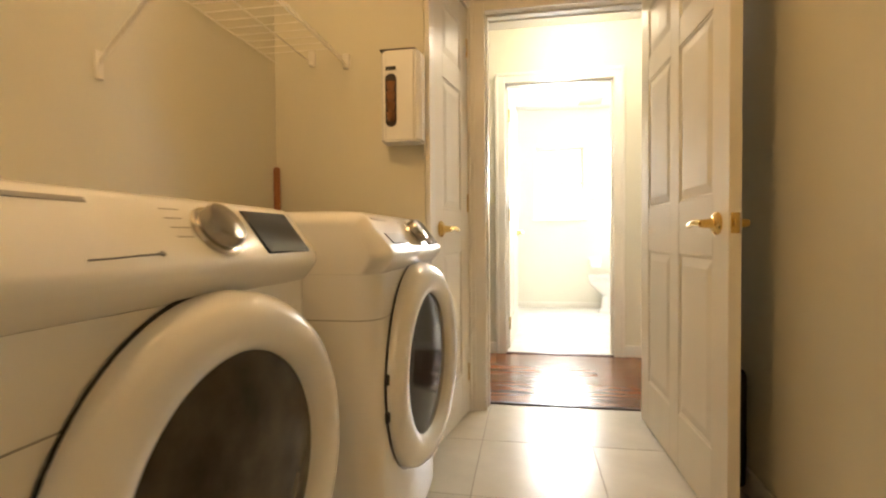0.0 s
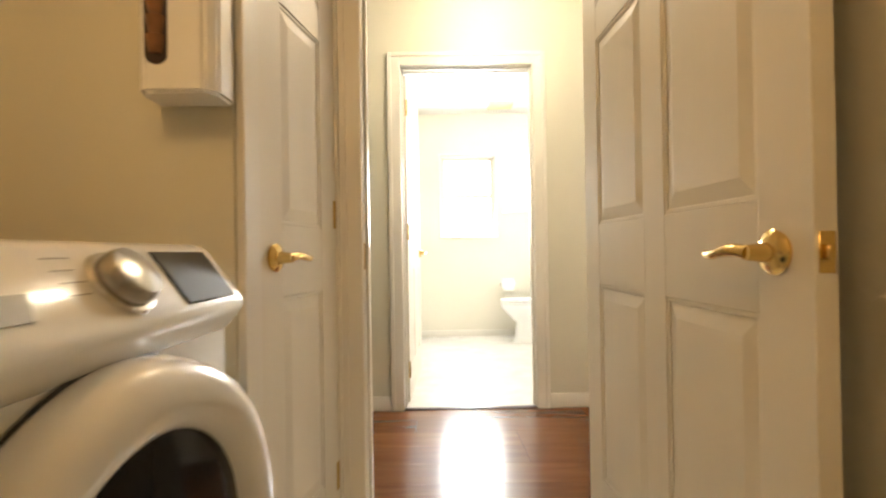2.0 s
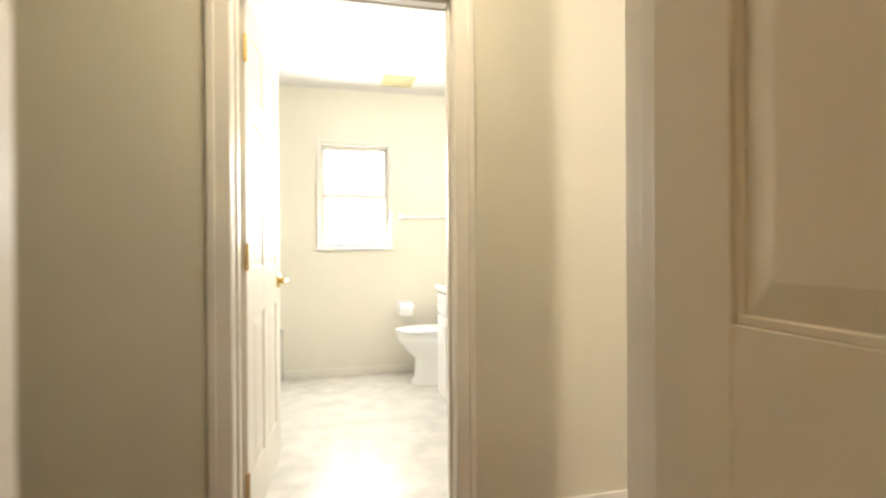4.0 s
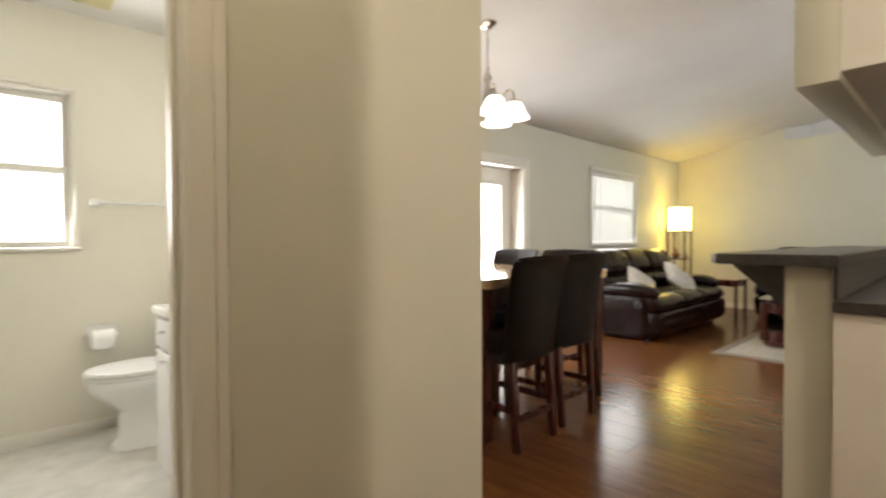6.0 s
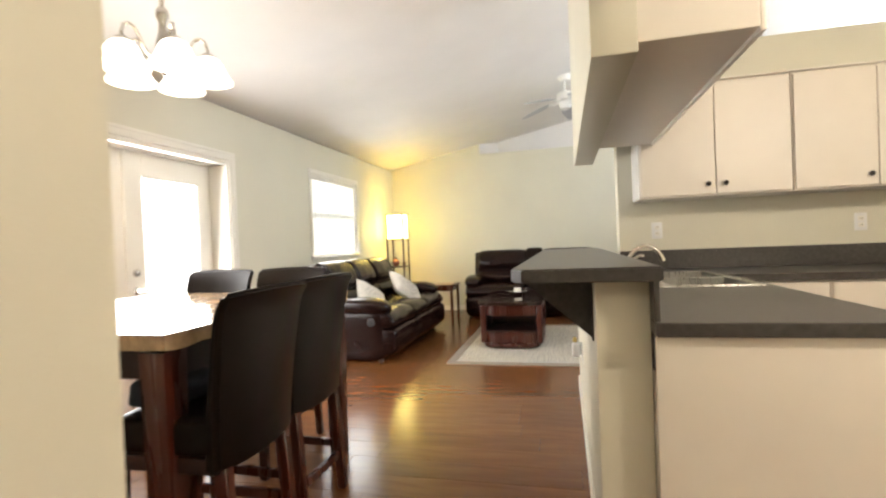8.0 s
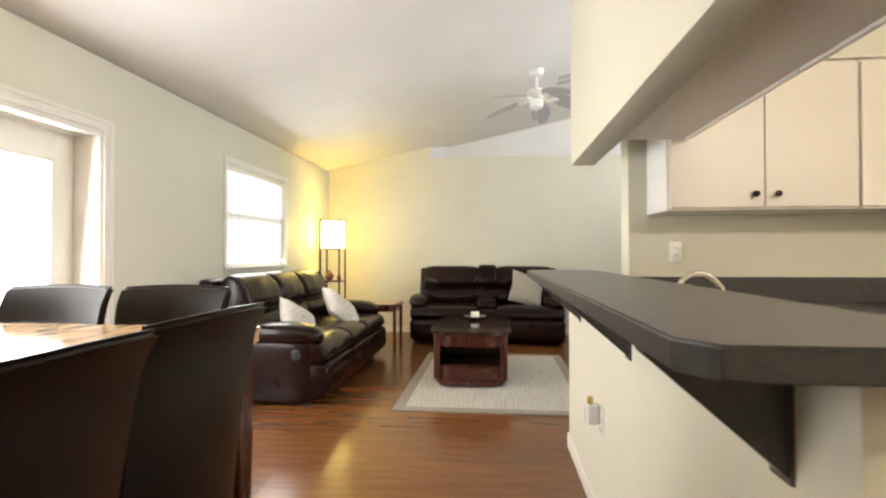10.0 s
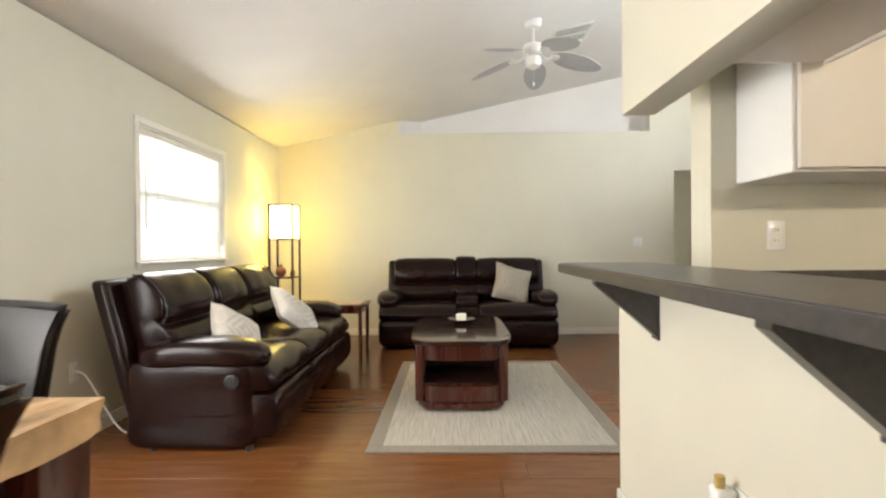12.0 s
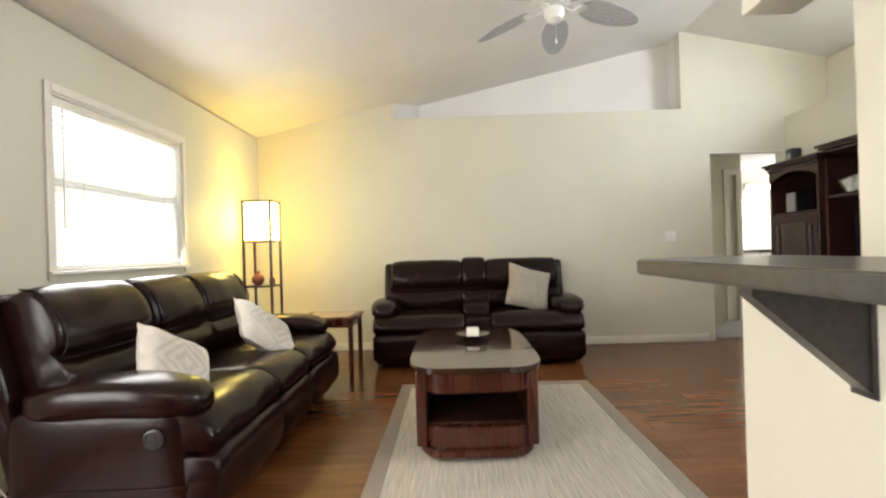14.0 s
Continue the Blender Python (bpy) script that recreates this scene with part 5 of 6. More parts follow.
def recliner(name, label, m, W, seats, console):
    """A reclining leather sofa: width along x, front at y = 0, back at y = 1.02."""
    s = thing(name, label, "sofa", m)
    aw = 0.25
    boxed("base", (0.06, W - 0.06, 0.12, 0.76, 0.03, 0.34), M_LEATHER, s, 0.03, "", 3)
    for x0, x1, sg in ((0.0, aw, -1), (W - aw, W, 1)):
        bm = bmesh.new()
        bm_cushion(bm, x0 + 0.02, x1 - 0.02, 0.10, 0.84, 0.014, 0.52, 9, 12, 0.004, x0)
        side = part("arm", bm, M_LEATHER, s)
        bm = bmesh.new()
        bm_cushion(bm, x0 - 0.02, x1 + 0.02, 0.05, 0.80, 0.45, 0.615, 3.0, 16, 0.006, x0 + 2)
        for v in bm.verts:
            v.co.z += 0.025 * math.sin(max(0, min(1, (v.co.y - 0.05) / 0.7)) * math.pi) - 0.035 * max(0, (0.14 - v.co.y) / 0.14) ** 2
        part("arm_pad", bm, M_LEATHER, side)
        xo = x0 + 0.021 if sg < 0 else x1 - 0.021
        bm = bmesh.new()
        M2 = Matrix.Translation((xo, 0.225, 0.40)) @ Matrix.Rotation(radians(90 * sg), 4, "Y")
        bm_lathe(bm, [(0.040, -0.004), (0.042, 0.006), (0.034, 0.008), (0.030, 0.002), (0, 0.001)], 24, M2)
        bm_box(bm, xo - 0.006 if sg < 0 else xo, xo if sg < 0 else xo + 0.006, 0.215, 0.245, 0.375, 0.435, 0.003, 1)
        part("release_handle", bm, M_BLACK, side, "black recliner pull in a round cup")
        bm = bmesh.new()
        bm_tube(bm, [(xo, 0.11, 0.21), (xo - sg * -0.004, 0.35, 0.205), (xo, 0.76, 0.20)], 0.004, 6)
        part("stitching", bm, M_LEATHER, side)
    x = aw - 0.005
    sw = (W - 2 * aw + 0.01 - console) / seats
    segs = []
    for k in range(seats):
        segs.append((x, x + sw, False))
        x += sw
        if console and k == 0:
            segs.append((x, x + console, True))
            x += console
    for k, (a, b, con) in enumerate(segs):
        lift = 0.02 if con else 0.0
        first, last = k == 0, k == len(segs) - 1
        # backs reach over the arms, seats run on below the arm pads
        a_back, b_back = a - 0.12 * first, b + 0.12 * last
        a_seat, b_seat = (0.03 if first else a), (W - 0.03 if last else b)
        bm = bmesh.new()
        bm_upholstered(bm, a_back + 0.002, b_back - 0.002, [(0.74, 0.40), (0.665, 0.45), (0.628, 0.50), (0.612, 0.56), (0.622, 0.62), (0.655, 0.665), (0.700, 0.692), (0.690, 0.712), (0.664, 0.745),
                       (0.660, 0.80), (0.678, 0.86), (0.712, 0.92), (0.760, 0.972 + lift), (0.815, 1.002 + lift), (0.872, 1.004 + lift), (0.925, 0.978 + lift), (0.955, 0.93), (0.960, 0.86), (0.90, 0.60)], 0.045, k * 2.7 + W)
        cushion = part("backrest", bm, M_LEATHER, s)
        for xs in (a_back + 0.030, b_back - 0.030):
            bm = bmesh.new()
            bm_tube(bm, [(xs, y, z) for y, z in ((0.626, 0.51), (0.617, 0.56), (0.626, 0.62), (0.660, 0.665), (0.703, 0.692), (0.694, 0.712), (0.668, 0.748), (0.664, 0.80), (0.682, 0.858), (0.716, 0.916), (0.763, 0.967 + lift), (0.817, 0.996 + lift), (0.870, 0.999 + lift))], 0.0045, 6)
            part("piping", bm, M_LEATHER, cushion)
        if con:
            bm = bmesh.new()
            bm_upholstered(bm, a + 0.003, b - 0.003, [(0.72, 0.46), (0.70, 0.56), (0.60, 0.585), (0.45, 0.588), (0.32, 0.585), (0.24, 0.565), (0.205, 0.52), (0.20, 0.44), (0.24, 0.36), (0.5, 0.34)], 0.03, 5.0)
            part("console", bm, M_LEATHER, s, "padded center console lid")
            boxed("console_front", (a + 0.01, b - 0.01, 0.03, 0.30, 0.06, 0.46), M_LEATHER, s, 0.02, "", 3)
            continue
        bm = bmesh.new()
        bm_upholstered(bm, a_seat + 0.002, b_seat - 0.002, [(0.72, 0.42), (0.70, 0.480), (0.60, 0.492), (0.46, 0.494), (0.32, 0.500), (0.19, 0.506), (0.10, 0.498), (0.035, 0.470), (-0.005, 0.425), (-0.018, 0.38), (0.004, 0.345), (0.06, 0.335), (0.5, 0.33)], 0.035, k * 3.1 + W)
        part("seat", bm, M_LEATHER, s)
        bm = bmesh.new()
        bm_upholstered(bm, a_seat + 0.004, b_seat - 0.004, [(0.20, 0.33), (0.05, 0.338), (0.002, 0.332), (-0.026, 0.305), (-0.036, 0.25), (-0.034, 0.18), (-0.022, 0.115), (0.01, 0.075), (0.06, 0.062), (0.20, 0.06)], 0.03, k * 5.3 + W)
        part("footrest", bm, M_LEATHER, s)
    bm = bmesh.new()
    bm_box(bm, 0.03, W - 0.03, 0.80, 0.905, 0.05, 0.975, 0.035, 4)
    for v in bm.verts:
        v.co.y += 0.27 * (v.co.z - 0.44)
    part("back_panel", bm, M_LEATHER, s)
    for x0 in (0.07, W - 0.07):
        for y in (0.15, 0.70):
            bm = bmesh.new()
            bm_cyl(bm, (x0, y, 0.0), (x0, y, 0.04), 0.022, n=12)
            part("foot", bm, M_BLACK, s)
    return s


recliner("reclining_sofa", "dark brown leather three-seat reclining sofa", pose(5.985, 5.235, 0), 2.13, 3, 0.0)
recliner("reclining_loveseat", "dark brown leather loveseat with center console", pose(8.665, 5.065, 0, 0, 0, -90), 2.05, 2, 0.26)


def pillow_at(size, u, v, f):
    """A place on the cushion's cloth, u and v running from -1 to 1 across it."""
    edge = max(0.0, (1 - u ** 4) * (1 - v ** 4))
    pinch = 1 - 0.10 * (1 - abs(u * v)) * max(abs(u), abs(v)) ** 3
    d = f * 0.075 * edge ** 0.6 + 0.008 * noise.noise(Vector((u * 3, v * 3, f + size)))
    return Vector((u * size / 2 * pinch, d, v * size / 2 * pinch)), edge


def pillow(name, label, m, size, material, pattern=None):
    p = thing(name, label, "pillow", m, "throw pillows")
    bm = bmesh.new()
    n = 18
    g = {}
    for f in (1, -1):
        for i in range(n + 1):
            for j in range(n + 1):
                at, edge = pillow_at(size, 2 * i / n - 1, 2 * j / n - 1, f)
                g[i, j, f] = g[i, j, 1] if edge < 1e-6 and f < 0 else bm.verts.new(at)
    for f in (1, -1):
        for i in range(n):
            for j in range(n):
                bm.faces.new((g[i, j, f], g[i + 1, j, f], g[i + 1, j + 1, f], g[i, j + 1, f]))
    part("cushion", bm, material, p)
    if pattern:
        # stepped chevrons woven in bands round the middle of the front
        for r0, r1 in ((0.16, 0.36), (0.52, 0.64), (0.80, 0.93)):
            bm = bmesh.new()
            for sx in (1, -1):
                for sz in (1, -1):
                    row = []
                    for q in range(9):
                        for r in (r0, r1):
                            c, _ = pillow_at(size, max(-0.97, min(0.97, sx * r * q / 8)), max(-0.97, min(0.97, sz * r * (1 - q / 8))), -1)
                            row.append(bm.verts.new(c + Vector((0, -0.0025, 0))))
                    for q in range(8):
                        bm.faces.new((row[2 * q], row[2 * q + 1], row[2 * q + 3], row[2 * q + 2]))
            part("woven_band", bm, pattern, p, "grey woven diamond band")
    return p


pillow("throw_pillow", "cream throw pillow with grey diamond bands", pose(6.42, 5.61, 0.575, -38, 30, -27), 0.41, M_CREAM, M_PATTERN)
pillow("throw_pillow", "cream throw pillow with grey diamond bands", pose(7.36, 5.53, 0.60, -56, 34, -38), 0.47, M_CREAM, M_PATTERN)
pillow("throw_pillow", "plain taupe throw pillow on the loveseat", pose(9.10, 3.50, 0.70, -26, 17, -78), 0.47, M_TAUPE)

# rug
M_RUG = mat("cream_rug", (0.46, 0.42, 0.35), 0.95, var=0.14, scale=14, bump=0.7, bscale=160, stretch=(0.35, 7, 1))
M_RUGB = mat("taupe_border", (0.26, 0.22, 0.175), 0.95, var=0.08, scale=60, bump=0.6, bscale=300)
rg = thing("area_rug", "cream streaked area rug with taupe border", "rug")
boxed("field", (6.08, 8.04, 3.28, 4.625, 0.0005, 0.011), M_RUG, rg, 0.002)
for d in ((5.99, 6.08, 3.19, 4.71), (8.04, 8.13, 3.19, 4.71), (6.08, 8.04, 3.19, 3.28), (6.08, 8.04, 4.625, 4.71)):
    boxed("border", (*d, 0.0005, 0.013), M_RUGB, rg, 0.003)

# coffee table
cf = thing("coffee_table", "cherry wood coffee table with bowed glossy top", "coffee table", pose(6.68, 4.155, 0.013))


def bowed(x0, x1, hw, bow, z0, z1, bm, n=10):
    cx, hx, pts = (x0 + x1) / 2, (x1 - x0) / 2 + bow, []
    for k in range(64):
        c, q = math.cos(2 * math.pi * k / 64), math.sin(2 * math.pi * k / 64)
        pts.append((cx + hx * math.copysign(abs(c) ** 0.42, c), hw * math.copysign(abs(q) ** 0.36, q)))
    bm_prism(bm, pts, "z", z0, z1)
    bmesh.ops.bevel(bm, geom=[e for e in bm.edges if abs(e.verts[0].co.z - e.verts[1].co.z) < 1e-4], offset=0.006, segments=2, affect="EDGES")


M_GLOSSTOP = mat("dark_glossy_top", (0.030, 0.013, 0.009), 0.12, var=0.2, scale=8, coat=0.6)
bm = bmesh.new()
bowed(0.0, 1.16, 0.372, 0.055, 0.455, 0.487, bm)
part("tabletop", bm, M_GLOSSTOP, cf, "dark glossy bowed top")
for z0, z1, nm in ((0.345, 0.454, "upper_apron"), (0.055, 0.165, "lower_drawer")):
    bm = bmesh.new()
    bowed(0.02, 1.135, 0.322, 0.03, z0, z1, bm)
    part(nm, bm, M_CHERRY, cf)
bm = bmesh.new()
bowed(0.0, 1.15, 0.33, 0.045, 0.018, 0.056, bm)
part("plinth", bm, M_CHERRY, cf)
for x in (0.03, 1.06):
    for y in (-0.328, 0.268):
        bm = bmesh.new()
        bm_box(bm, x, x + 0.07, y, y + 0.06, 0.05, 0.455, 0.012, 3)
        part("post", bm, M_CHERRY, cf)
        bm = bmesh.new()
        bm_lathe(bm, [(0.025, 0), (0.03, 0.01), (0.022, 0.02)], 14, Matrix.Translation((x + (0.075 if x < 0.5 else -0.005), y + (0.065 if y < 0 else -0.005), 0.0)))
        part("foot", bm, M_DARKWOOD, cf)
for y in (-0.29, 0.275):
    boxed("side_panel", (0.09, 1.08, y, y + 0.015, 0.16, 0.35), M_DARKWOOD, cf, 0.003)
boxed("back_panel", (0.55, 0.565, -0.28, 0.28, 0.16, 0.35), M_DARKWOOD, cf, 0)
boxed("shelf", (0.06, 1.10, -0.285, 0.285, 0.163, 0.172), M_DARKWOOD, cf, 0.002)

cd = thing("candle_dish", "white pillar candle in a dark dish", "candle", pose(7.46, 4.14, 0.500))
bm = bmesh.new()
bm_lathe(bm, [(0.0, 0.002), (0.05, 0.0), (0.075, 0.012), (0.115, 0.030), (0.118, 0.036), (0.105, 0.030), (0.07, 0.018), (0.0, 0.014)], 30)
part("dish", bm, M_GLOSSTOP, cd, "dark shallow dish")
bm = bmesh.new()
bm_lathe(bm, [(0.042, 0.014), (0.043, 0.07), (0.040, 0.076), (0.0, 0.072)], 24)
part("candle", bm, mat("ivory_wax", (0.78, 0.76, 0.66), 0.5), cd)

# end table
et = thing("end_table", "small cherry end table with tile inlay", "end table", pose(8.33, 5.14, 0))
bm = bmesh.new()
bm_box(bm, 0.0, 0.50, 0.0, 0.52, 0.525, 0.55, 0.004, 2)
part("tabletop", bm, M_CHERRY, et)
M_INLAY = mat("tan_tile", (0.36, 0.25, 0.15), 0.3, var=0.15, scale=20, rnd=0.15)
for i in range(3):
    for j in range(3):
        boxed("tile", (0.05 + 0.135 * i, 0.178 + 0.135 * i, 0.055 + 0.14 * j, 0.19 + 0.14 * j, 0.545, 0.553), M_INLAY, et, 0.002)
for x in (0.02, 0.445):
    for y in (0.02, 0.465):
        boxed("leg", (x, x + 0.035, y, y + 0.035, 0.0, 0.526), M_CHERRY, et, 0.003)
for d in ((0.05, 0.45, 0.025, 0.04), (0.05, 0.45, 0.475, 0.49), (0.025, 0.04, 0.05, 0.46), (0.455, 0.47, 0.05, 0.46)):
    boxed("apron", (*d, 0.46, 0.526), M_CHERRY, et, 0.002)

# tower lamp
lp = thing("floor_lamp", "dark wooden tower floor lamp with lit square shade", "floor lamp", pose(8.95, 6.165, 0))
M_LAMPSHADE = glow("lit_paper_shade", (1.0, 0.79, 0.22), 16.0)
h = 0.132
for x in (-h, h):
    for y in (-h, h):
        boxed("post", (x - 0.011, x + 0.011, y - 0.011, y + 0.011, 0.0, 1.655), M_DARKWOOD, lp, 0.002)
for z in (0.08, 0.44, 0.80):
    boxed("shelf", (-h, h, -h, h, z, z + 0.018), M_DARKWOOD, lp, 0.003)
for z in (1.245, 1.635):
    for d in ((-h, h, -h - 0.010, -h + 0.008), (-h, h, h - 0.008, h + 0.010), (-h - 0.010, -h + 0.008, -h, h), (h - 0.008, h + 0.010, -h, h)):
        boxed("rail", (*d, z, z + 0.018), M_DARKWOOD, lp, 0.002)
bm = bmesh.new()
for d in ((-h + 0.012, h - 0.012, -h + 0.002, -h + 0.005), (-h + 0.012, h - 0.012, h - 0.005, h - 0.002), (-h + 0.002, -h + 0.005, -h + 0.012, h - 0.012), (h - 0.005, h - 0.002, -h + 0.012, h - 0.012)):
    bm_box(bm, *d, 1.262, 1.636)
part("shade", bm, M_LAMPSHADE, lp, "glowing warm paper shade", smooth=False)
M_CLAY = mat("red_clay", (0.16, 0.045, 0.025), 0.45, var=0.15, scale=15)
bm = bmesh.new()
bm_lathe(bm, [(0.0, 0), (0.03, 0.0), (0.055, 0.03), (0.062, 0.06), (0.05, 0.095), (0.02, 0.115), (0.015, 0.135), (0.022, 0.142), (0.0, 0.14)], 24)
v1 = solid("clay_vase", bm, M_CLAY, "round red clay vase on the lamp shelf", "vase")
v1.matrix_basis = pose(8.91, 6.20, 0.818)
bm = bmesh.new()
bm_lathe(bm, [(0.0, 0), (0.025, 0.0), (0.03, 0.04), (0.02, 0.07), (0.0, 0.072)], 18)
v2 = solid("clay_pot", bm, M_CLAY, "small dark clay pot on the lamp shelf", "pot")
v2.matrix_basis = pose(8.99, 6.09, 0.818)

# ceiling fan
M_FAN = mat("white_fan", (0.78, 0.78, 0.76), 0.4, var=0.02)
M_BLADE = mat("pale_wicker_blade", (0.45, 0.46, 0.48), 0.6, var=0.08, scale=20, bump=0.4, bscale=60, stretch=(1, 12, 1))
FX, FY = 7.55, 3.495
FZ = vault(FY)
fn = thing("ceiling_fan", "white ceiling fan with five leaf-shaped blades", "ceiling fan", pose(FX, FY, 0))
bm = bmesh.new()
bm_lathe(bm, [(0.075, 0.02), (0.075, -0.02), (0.06, -0.05), (0.02, -0.06), (0, -0.06)], 24, Matrix.Translation((0, 0, FZ - 0.004)))
part("canopy", bm, M_FAN, fn)
bm = bmesh.new()
bm_cyl(bm, (0, 0, FZ - 0.06), (0, 0, 2.90), 0.013, n=12)
part("downrod", bm, M_FAN, fn)
bm = bmesh.new()
bm_lathe(bm, [(0.0, 2.915), (0.03, 2.91), (0.075, 2.895), (0.095, 2.86), (0.095, 2.82), (0.08, 2.80), (0.06, 2.79), (0.0, 2.789)], 30)
part("motor", bm, M_FAN, fn)
bm = bmesh.new()
bm_lathe(bm, [(0.0, 2.79), (0.065, 2.788), (0.072, 2.75), (0.06, 2.71), (0.03, 2.69), (0.0, 2.688)], 26)
part("switch_housing", bm, M_FAN, fn)
for k in range(5):
    R = Matrix.Rotation(radians(204 + 72 * k), 4, "Z")
    bm = bmesh.new()
    bm_tube(bm, [R @ Vector(p) for p in ((0.07, 0, 2.80), (0.13, 0.012, 2.775), (0.19, 0.0, 2.79))], 0.011, 8)
    bm_cyl(bm, R @ Vector((0.19, 0, 2.783)), R @ Vector((0.19, 0, 2.800)), 0.045, n=18)
    iron = part("blade_iron", bm, M_FAN, fn)
    bm = bmesh.new()
    T = R @ Matrix.Translation((0.18, 0, 2.803)) @ Matrix.Rotation(radians(13), 4, "Y") @ Matrix.Rotation(radians(-13), 4, "X")
    n = 22
    pts = []
    for q in range(n):
        a = 2 * math.pi * q / n
        pts.append((0.215 - 0.225 * math.cos(a), 0.106 * math.sin(a) * (1 + 0.12 * math.cos(a))))
    bm_prism(bm, pts, "z", -0.004, 0.004)
    bmesh.ops.transform(bm, matrix=T, verts=bm.verts)
    blade = part("blade", bm, M_BLADE, fn)
    for q in (-0.05, -0.017, 0.017, 0.05):
        bm = bmesh.new()
        L = 0.20 * math.sqrt(1 - (q / 0.1) ** 2)
        bm_box(bm, 0.215 - L, 0.215 + L, q - 0.002, q + 0.002, -0.0065, -0.003)
        bmesh.ops.transform(bm, matrix=T, verts=bm.verts)
        part("rib", bm, M_BLADE, blade, smooth=False)
bm = bmesh.new()
bm_cyl(bm, (-0.03, 0.0, 2.56), (-0.03, 0, 2.70), 0.0015, n=5)
bm_cyl(bm, (-0.03, 0.0, 2.53), (-0.03, 0, 2.565), 0.006, n=8)
part("pull_chain", bm, M_FAN, fn)

# air vent on the vault
VM = pose(8.02, 3.05, vault(3.05) - 0.002) @ Matrix.Rotation(math.atan(-SLOPE), 4, "X")
av = thing("air_vent", "white louvred air register on the sloped ceiling", "vent", VM)
bm = bmesh.new()
for d in ((-0.20, 0.20, -0.20, -0.17), (-0.20, 0.20, 0.17, 0.20), (-0.20, -0.17, -0.17, 0.17), (0.17, 0.20, -0.17, 0.17), (-0.015, 0.015, -0.17, 0.17)):
    bm_box(bm, *d, -0.012, 0.0, 0.003, 1)
part("frame", bm, M_FAN, av)
# A flat black sheet stands in for the dark inside behind the louvres.
boxed("duct", (-0.17, 0.17, -0.17, 0.17, -0.003, 0.001), M_BLACK, av, 0)
for k in range(12):
    boxed("louvre", (-0.168, 0.168, -0.165 + 0.028 * k, -0.153 + 0.028 * k, -0.010, -0.004), M_FAN, av, 0.001)

outlet("light_switch", pose(9.66, 1.80, 1.19, 0, 0, -90), "white double rocker switch on the end wall", True)
outlet("wall_outlet", pose(6.14, YN, 0.425), "white outlet beside the sofa with a cord")
outlet("wall_outlet", pose(8.35, YN, 0.40), "white outlet low on the wall")
co = bpy.data.curves.new("power_cord", "CURVE")
co.dimensions, co.bevel_depth, co.bevel_resolution = "3D", 0.006, 2
sp = co.splines.new("NURBS")
cp = [(6.14, 6.455, 0.425), (6.15, 6.42, 0.43), (6.17, 6.40, 0.38), (6.20, 6.37, 0.28), (6.22, 6.32, 0.16), (6.23, 6.26, 0.05), (6.24, 6.18, 0.010), (6.3, 6.12, 0.010), (6.4, 6.1, 0.010)]
sp.points.add(len(cp) - 1)
for q, p in zip(sp.points, cp):
    q.co = (*p, 1)
sp.use_endpoint_u = True
co.materials.append(M_WHITE)
tagged(new("power_cord", co), "thick white power cord hanging from the outlet", "power cord")

# entertainment centre
ar = thing("entertainment_center", "large dark cherry entertainment center with shelves", "entertainment center", pose(0, 0, 0))
def tower(x0, x1, z1, y1, nm):
    for d in ((x0, x0 + 0.025, 0.49, y1), (x1 - 0.025, x1, 0.49, y1)):
        boxed("side_panel", (*d, 0.0, z1), M_DARKWOOD, ar, 0.003)
    boxed("back_panel", (x0, x1, 0.485, 0.50, 0.0, z1), M_DARKWOOD, ar, 0)
    for q, ex in ((z1 - 0.03, 0.012), (z1, 0.03), (z1 + 0.025, 0.05)):
        boxed("crown", (x0 - ex, x1 + ex, 0.49, y1 + ex, q, q + 0.026), M_DARKWOOD, ar, 0.006)
    boxed("plinth", (x0, x1, 0.49, y1, 0.0, 0.09), M_DARKWOOD, ar, 0.003)
tower(8.52, 9.19, 1.83, 0.98, "tower")
tower(7.30, 8.515, 1.90, 0.93, "center")
tower(6.62, 7.295, 1.83, 0.98, "tower")
for x0, x1 in ((8.52, 9.19), (6.62, 7.295)):
    for z in (0.10, 1.36):
        boxed("shelf", (x0 + 0.02, x1 - 0.02, 0.50, 0.96, z, z + 0.025), M_DARKWOOD, ar, 0.002)
    bm = bmesh.new()
    n = 12
    pts = [(x0 + 0.025, 1.70), (x0 + 0.025, 1.83), (x1 - 0.025, 1.83), (x1 - 0.025, 1.70)]
    pts += [(x1 - 0.025 - (x1 - x0 - 0.05) * k / n, 1.70 + 0.075 * math.sin(math.pi * k / n)) for k in range(1, n)]
    bm_prism(bm, pts, "y", 0.955, 0.978)
    part("arch_rail", bm, M_DARKWOOD, ar)
    xm = (x0 + x1) / 2
    d = boxed("cabinet_door", (x0 + 0.03, x1 - 0.03, 0.955, 0.98, 0.12, 1.355), M_DARKWOOD, ar, 0.004)
    boxed("door_panel", (x0 + 0.16, x1 - 0.16, 0.975, 0.985, 0.2, 1.28), M_GLOSSTOP, d, 0.004)
    for xx in (x0 + 0.11, x1 - 0.11):
        bm = bmesh.new()
        bm_cyl(bm, (xx, 0.985, 0.2), (xx, 0.985, 1.25), 0.018, n=12)
        part("pilaster", bm, M_DARKWOOD, d)
for z in (0.62, 1.47):
    boxed("shelf", (7.32, 8.495, 0.50, 0.92, z, z + 0.028), M_DARKWOOD, ar, 0.003)
tv = thing("television", "flat dark television on the center shelf", "television", pose(7.90, 0.74, 0.648))
boxed("screen", (-0.52, 0.52, -0.02, 0.02, 0.06, 0.68), M_SCREEN, tv, 0.006)
boxed("stand", (-0.2, 0.2, -0.1, 0.1, 0.0, 0.02), M_BLACK, tv, 0.005)
